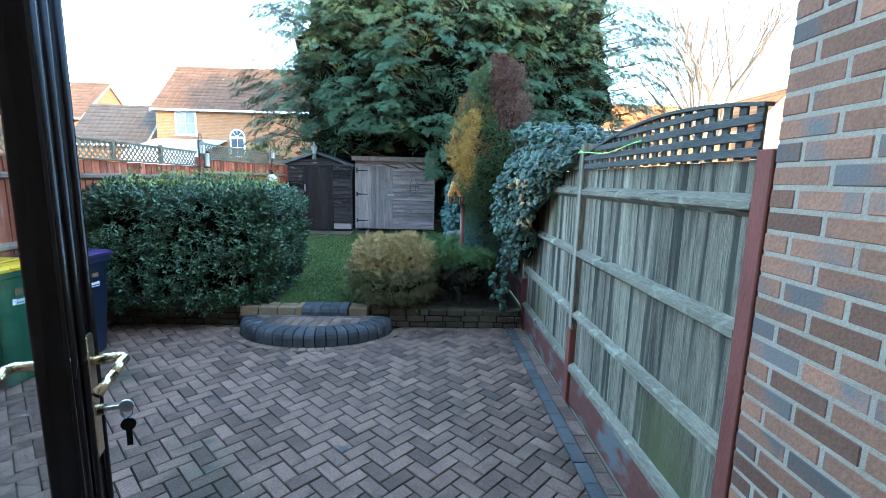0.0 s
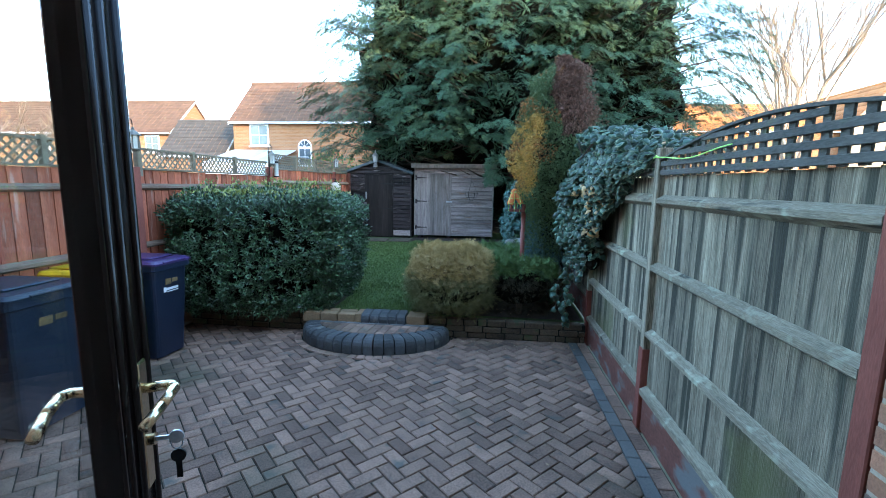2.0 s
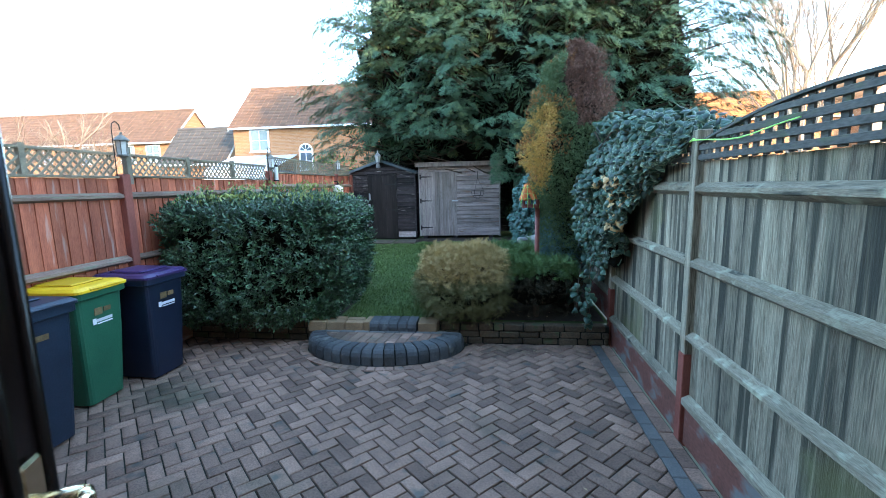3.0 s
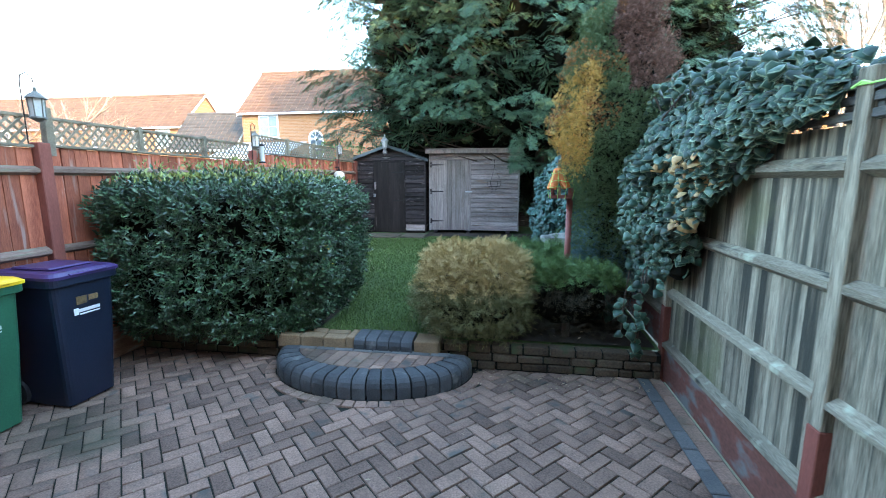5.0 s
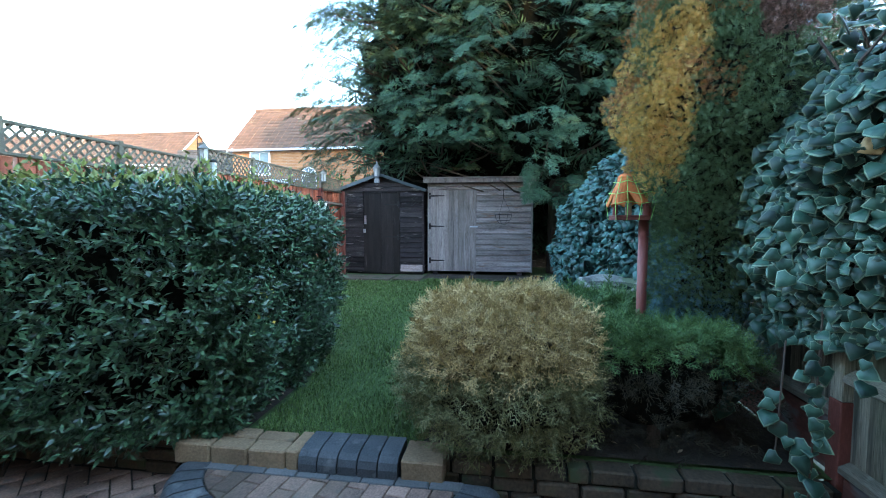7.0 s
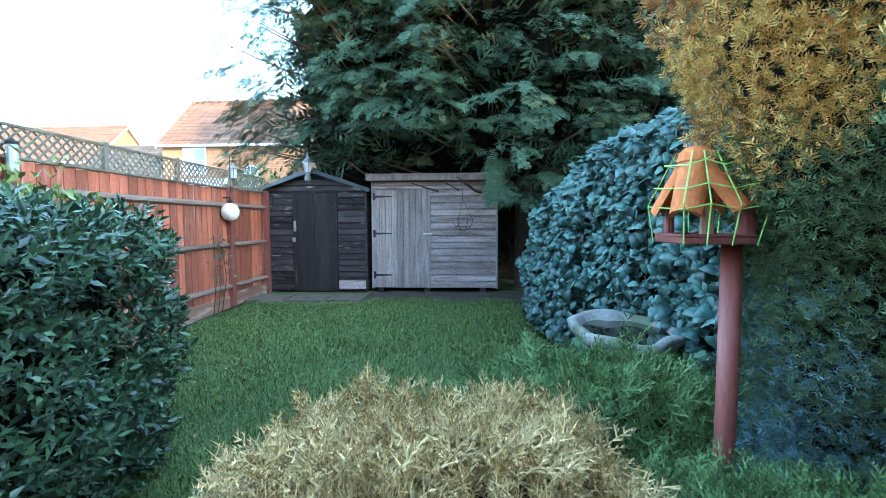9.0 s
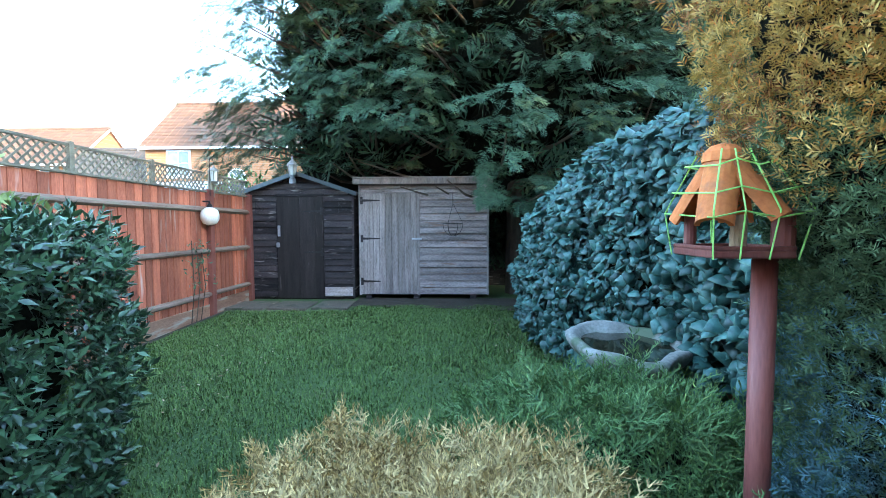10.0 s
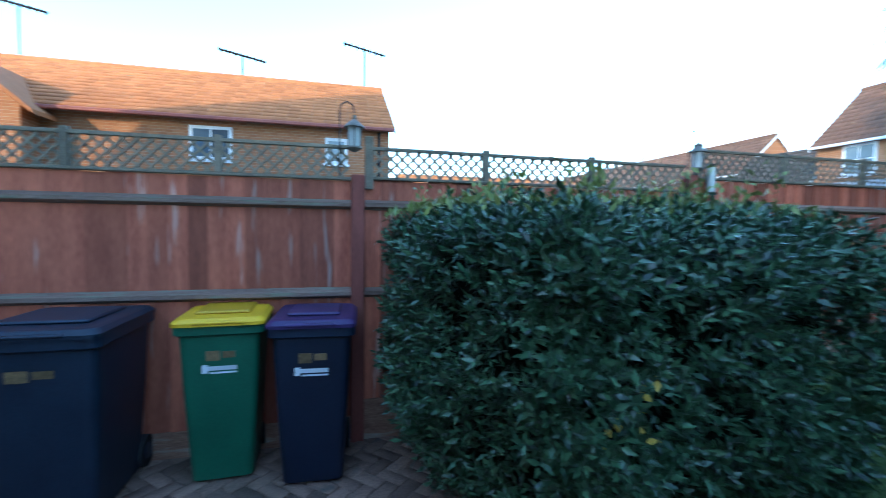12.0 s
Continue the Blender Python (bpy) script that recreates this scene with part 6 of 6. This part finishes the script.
bb = thing("evergreen_shrub", "green shrub showing over the fence behind the shed", "shrub", (-5.2, 13.2, -.08))
n = 1500
d = rand_dirs(n)
P = np.array((0, 0, 1.7)) + d * np.array((1.3, .8, 1.25)) * rng.uniform(.8, 1.05, (n, 1))
part("foliage", scatter("foliage", OVAL, P, d + rand_dirs(n), d + rand_dirs(n) * .5, rng.uniform(.1, .18, n), JUNIPER), None, bb)
part("stem", rod((0, 0, 0), (0, 0, 1.8), .06, .03, 8), BARK, bb)

# ---------------- grass, fallen leaves ----------------
n = 140000
y = 3.45 + 6.1 * rng.random(n) ** 1.35
x = rng.uniform(-3.42, 1.0, n)
right_edge = np.interp(y, [3.4, 4.0, 4.4, 5.0, 6.3, 7.2, 9.2, 9.6], [-.55, -.3, .15, .55, .88, .8, .75, .6])
left_edge = np.interp(y, [3.4, 4.5, 4.7, 4.85, 7, 9.6], [-1.55, -1.6, -2.1, -3.36, -3.41, -3.36])
jag = .06 * lump(np.c_[x, y, y], 5.0)
ok = (x < right_edge + jag) & (x > left_edge + jag) & ~((y > 8.95) & (x < -1.6)) & (y < 9.35 + jag)
x, y = x[ok], y[ok]
n = len(x)
z = 0.22 + 0.023 * (y - 3.3) - .004
ln = rng.uniform(.022, .05, n) * (1 + .35 * lump(np.c_[x, y, x], 3.0))
ang, lean = rng.uniform(0, 2 * np.pi, n), rng.uniform(.2, 1.0, n)
w = .0021 + .0006 * (y - 3.4)
base = np.c_[x, y, z]
sd = np.c_[-np.sin(ang), np.cos(ang), np.zeros(n)] * w[:, None]
mid = base + np.c_[np.cos(ang) * lean * .35, np.sin(ang) * lean * .35, np.full(n, .7)] * ln[:, None]
tp = base + np.c_[np.cos(ang) * lean, np.sin(ang) * lean, 1.05 - .4 * lean] * ln[:, None]
V = np.stack([base - sd, base + sd, mid + sd * .8, mid - sd * .8, tp], 1).reshape(-1, 3)
k = np.arange(n)[:, None] * 5
F = np.concatenate([k + np.array([0, 1, 2]), k + np.array([0, 2, 3]), k + np.array([3, 2, 4])], 0)
solo("grass", bulk("grass", V, F, GRASS), None, "short green blades of lawn grass", "grass", "stuff")
n = 420
P = np.c_[rng.uniform(-1.9, 1.4, n), 3.3 - np.abs(rng.normal(0, .16, n)), np.full(n, .008)]
inside = ((P[:, 0] - CX) / (RXO + .03)) ** 2 + ((P[:, 1] - CY) / (RYO + .03)) ** 2 < 1
P = P[~inside]
P = np.concatenate([P, np.c_[rng.uniform(-3.2, 1.35, 90), rng.uniform(-.5, 3.2, 90), np.full(90, .006)]])
inside = ((P[:, 0] - CX) / (RXO + .03)) ** 2 + ((P[:, 1] - CY) / (RYO + .03)) ** 2 < 1
P = P[~inside]
n = len(P)
d = rand_dirs(n)
d[:, 2] *= .15
solo("fallen_leaves", scatter("fallen_leaves", OVAL, P, d, np.tile((0, 0, 1.0), (n, 1)) + rand_dirs(n) * .3, rng.uniform(.012, .035, n), DEADLEAF), None, "small dry leaves scattered on the paving", "leaves", "stuff")
n = 500
yy = rng.uniform(3.5, 9.4, n)
P = np.c_[np.where(rng.random(n) < .5, rng.uniform(-3.3, -1.6, n), rng.uniform(.3, 1.3, n)), yy, gz(yy) + .035]
solo("fallen_leaves", scatter("fallen_leaves", OVAL, P, rand_dirs(n) * np.array((1, 1, .2)), np.tile((0, 0, 1.0), (n, 1)) + rand_dirs(n) * .4, rng.uniform(.02, .05, n), DEADLEAF), None, "small dry leaves on the soil", "leaves", "stuff")

# ---------------- bricks of the side wall ----------------
r = random.Random(3)


def brick_mesh(length):
    return to_mesh("brick", box(0, .1, -length, 0, 0, .0625, .004), BRICK)


LONG, HALF = brick_mesh(.212), brick_mesh(.1)
for row in range(40):
    z = .005 + row * .075
    y = -.325
    first = row % 2
    while y > -1.84:
        ln = .1 if first else .212
        if y - ln < -1.86:
            break
        part("brick", HALF if first else LONG, None, bw, m=Matrix.Translation((1.5 + r.uniform(-.0015, .0015), y, z)))
        y -= ln + .013
        first = 0

# ---------------- paving of the patio ----------------
CLEAR = .012
full = to_mesh("paver", slab_poly([(-.0955, -.0455), (.0955, -.0455), (.0955, .0455), (-.0955, .0455)], -.04, 0, .005), PAVER)
rest = bmesh.new()
joined = []


def in_step(x, y, grow):
    return ((x - CX) / (RXO + grow)) ** 2 + ((y - CY) / (RYO + grow)) ** 2 < 1


c45 = math.sqrt(.5)
r = random.Random(6)
for i in range(-60, 61):
    for j in range(-60, 61):
        # herringbone of 2 to 1 blocks in a turned grid of 0.1 m cells
        kind = (i - j) % 4
        if kind == 0:
            u0, v0, w, h = i, j, 2, 1
        elif kind == 2:
            u0, v0, w, h = i, j, 1, 2
        else:
            continue
        if kind == 2:
            u0, v0 = i + 0, j - 1
        cu, cv = (u0 + w / 2) * .1, (v0 + h / 2) * .1
        x, y = (cu - cv) * c45 - 1.0, (cu + cv) * c45 + .9
        if not (-3.6 < x < 1.45 and -1.95 < y < 3.45):
            continue
        if in_step(x, y, .06):
            continue
        turn = 45 if kind == 0 else 135
        ex = .075
        whole = -3.5 + ex < x < 1.29 - ex and -1.85 + ex < y < 3.32 - ex
        if whole and -1.75 < x < 1.12 and .35 < y < 2.32:
            part("paver", full, None, patio, m=pose(x, y, r.uniform(-.003, .002), r.uniform(-.6, .6), r.uniform(-.6, .6), turn))
        else:
            a = radians(turn)
            poly = [(x + p * math.cos(a) - q * math.sin(a), y + p * math.sin(a) + q * math.cos(a)) for p, q in ((-.0955, -.0455), (.0955, -.0455), (.0955, .0455), (-.0955, .0455))]
            for cl in ((1.292, 0, 1, 0), (-3.48, 0, -1, 0), (0, 3.325, 0, 1), (0, -1.84, 0, -1)):
                if len(poly) >= 3:
                    poly = clip(poly, *cl)
            if len(poly) >= 3:
                joined.append((poly, r.uniform(-.003, .002)))
V, F3 = [], []
for poly, dz in joined:
    c = np.mean(poly, 0)
    n = len(poly)
    k = len(V)
    for z, inset in ((-.03, 0), (-.004, 0), (0, .006)):
        for p in poly:
            d = np.subtract(p, c)
            s = max(0, 1 - inset / max(np.linalg.norm(d), .01))
            V.append((*(c + d * s), z + dz))
    for a in (0, n):
        for q in range(n):
            F3 += [(k + a + q, k + a + (q + 1) % n, k + a + n + (q + 1) % n), (k + a + q, k + a + n + (q + 1) % n, k + a + n + q)]
    F3 += [(k + 2 * n, k + 2 * n + q, k + 2 * n + q + 1) for q in range(1, n - 1)]
PAVER_I = mat("paver_field", (.12, .078, .058), (.31, .195, .14), 3, 90, .88, .6, vary=.34, island=True, stain=(.1, .09, .075), stain_scale=5, stain_at=.6, contrast=.3, patch=((.066, .066, .04), .9, .56))
tagged(part("paving_field", bulk("paving_field", V, F3, PAVER_I), None, patio, "herringbone paving blocks"), kind="stuff")
edge_block = to_mesh("border_block", slab_poly([(-.047, -.097), (.047, -.097), (.047, .097), (-.047, .097)], -.04, 0, .005), PAVER_BLUE)
edge_red = to_mesh("border_block", slab_poly([(-.047, -.097), (.047, -.097), (.047, .097), (-.047, .097)], -.04, 0, .005), PAVER)
for k in range(26):
    part("border_block", edge_block, None, patio, m=pose(1.343, -1.75 + k * .2, r.uniform(-.002, .003), 0, r.uniform(-.6, .6), 0))
    part("border_block", edge_red, None, patio, m=pose(1.443, -1.65 + k * .2, r.uniform(-.002, .003), 0, r.uniform(-.6, .6), 0))
for k in range(27):
    a0, a1 = at_len(arc[-1] * (k + .05) / 27), at_len(arc[-1] * (k + .95) / 27)
    poly = [tuple(rim(a, d).xy) for a, d in ((a0, -.012), (a1, -.012), (a1, -.1), (a0, -.1))]
    part("arc_block", slab_poly(poly, -.04, .005, .004), PAVER, patio)
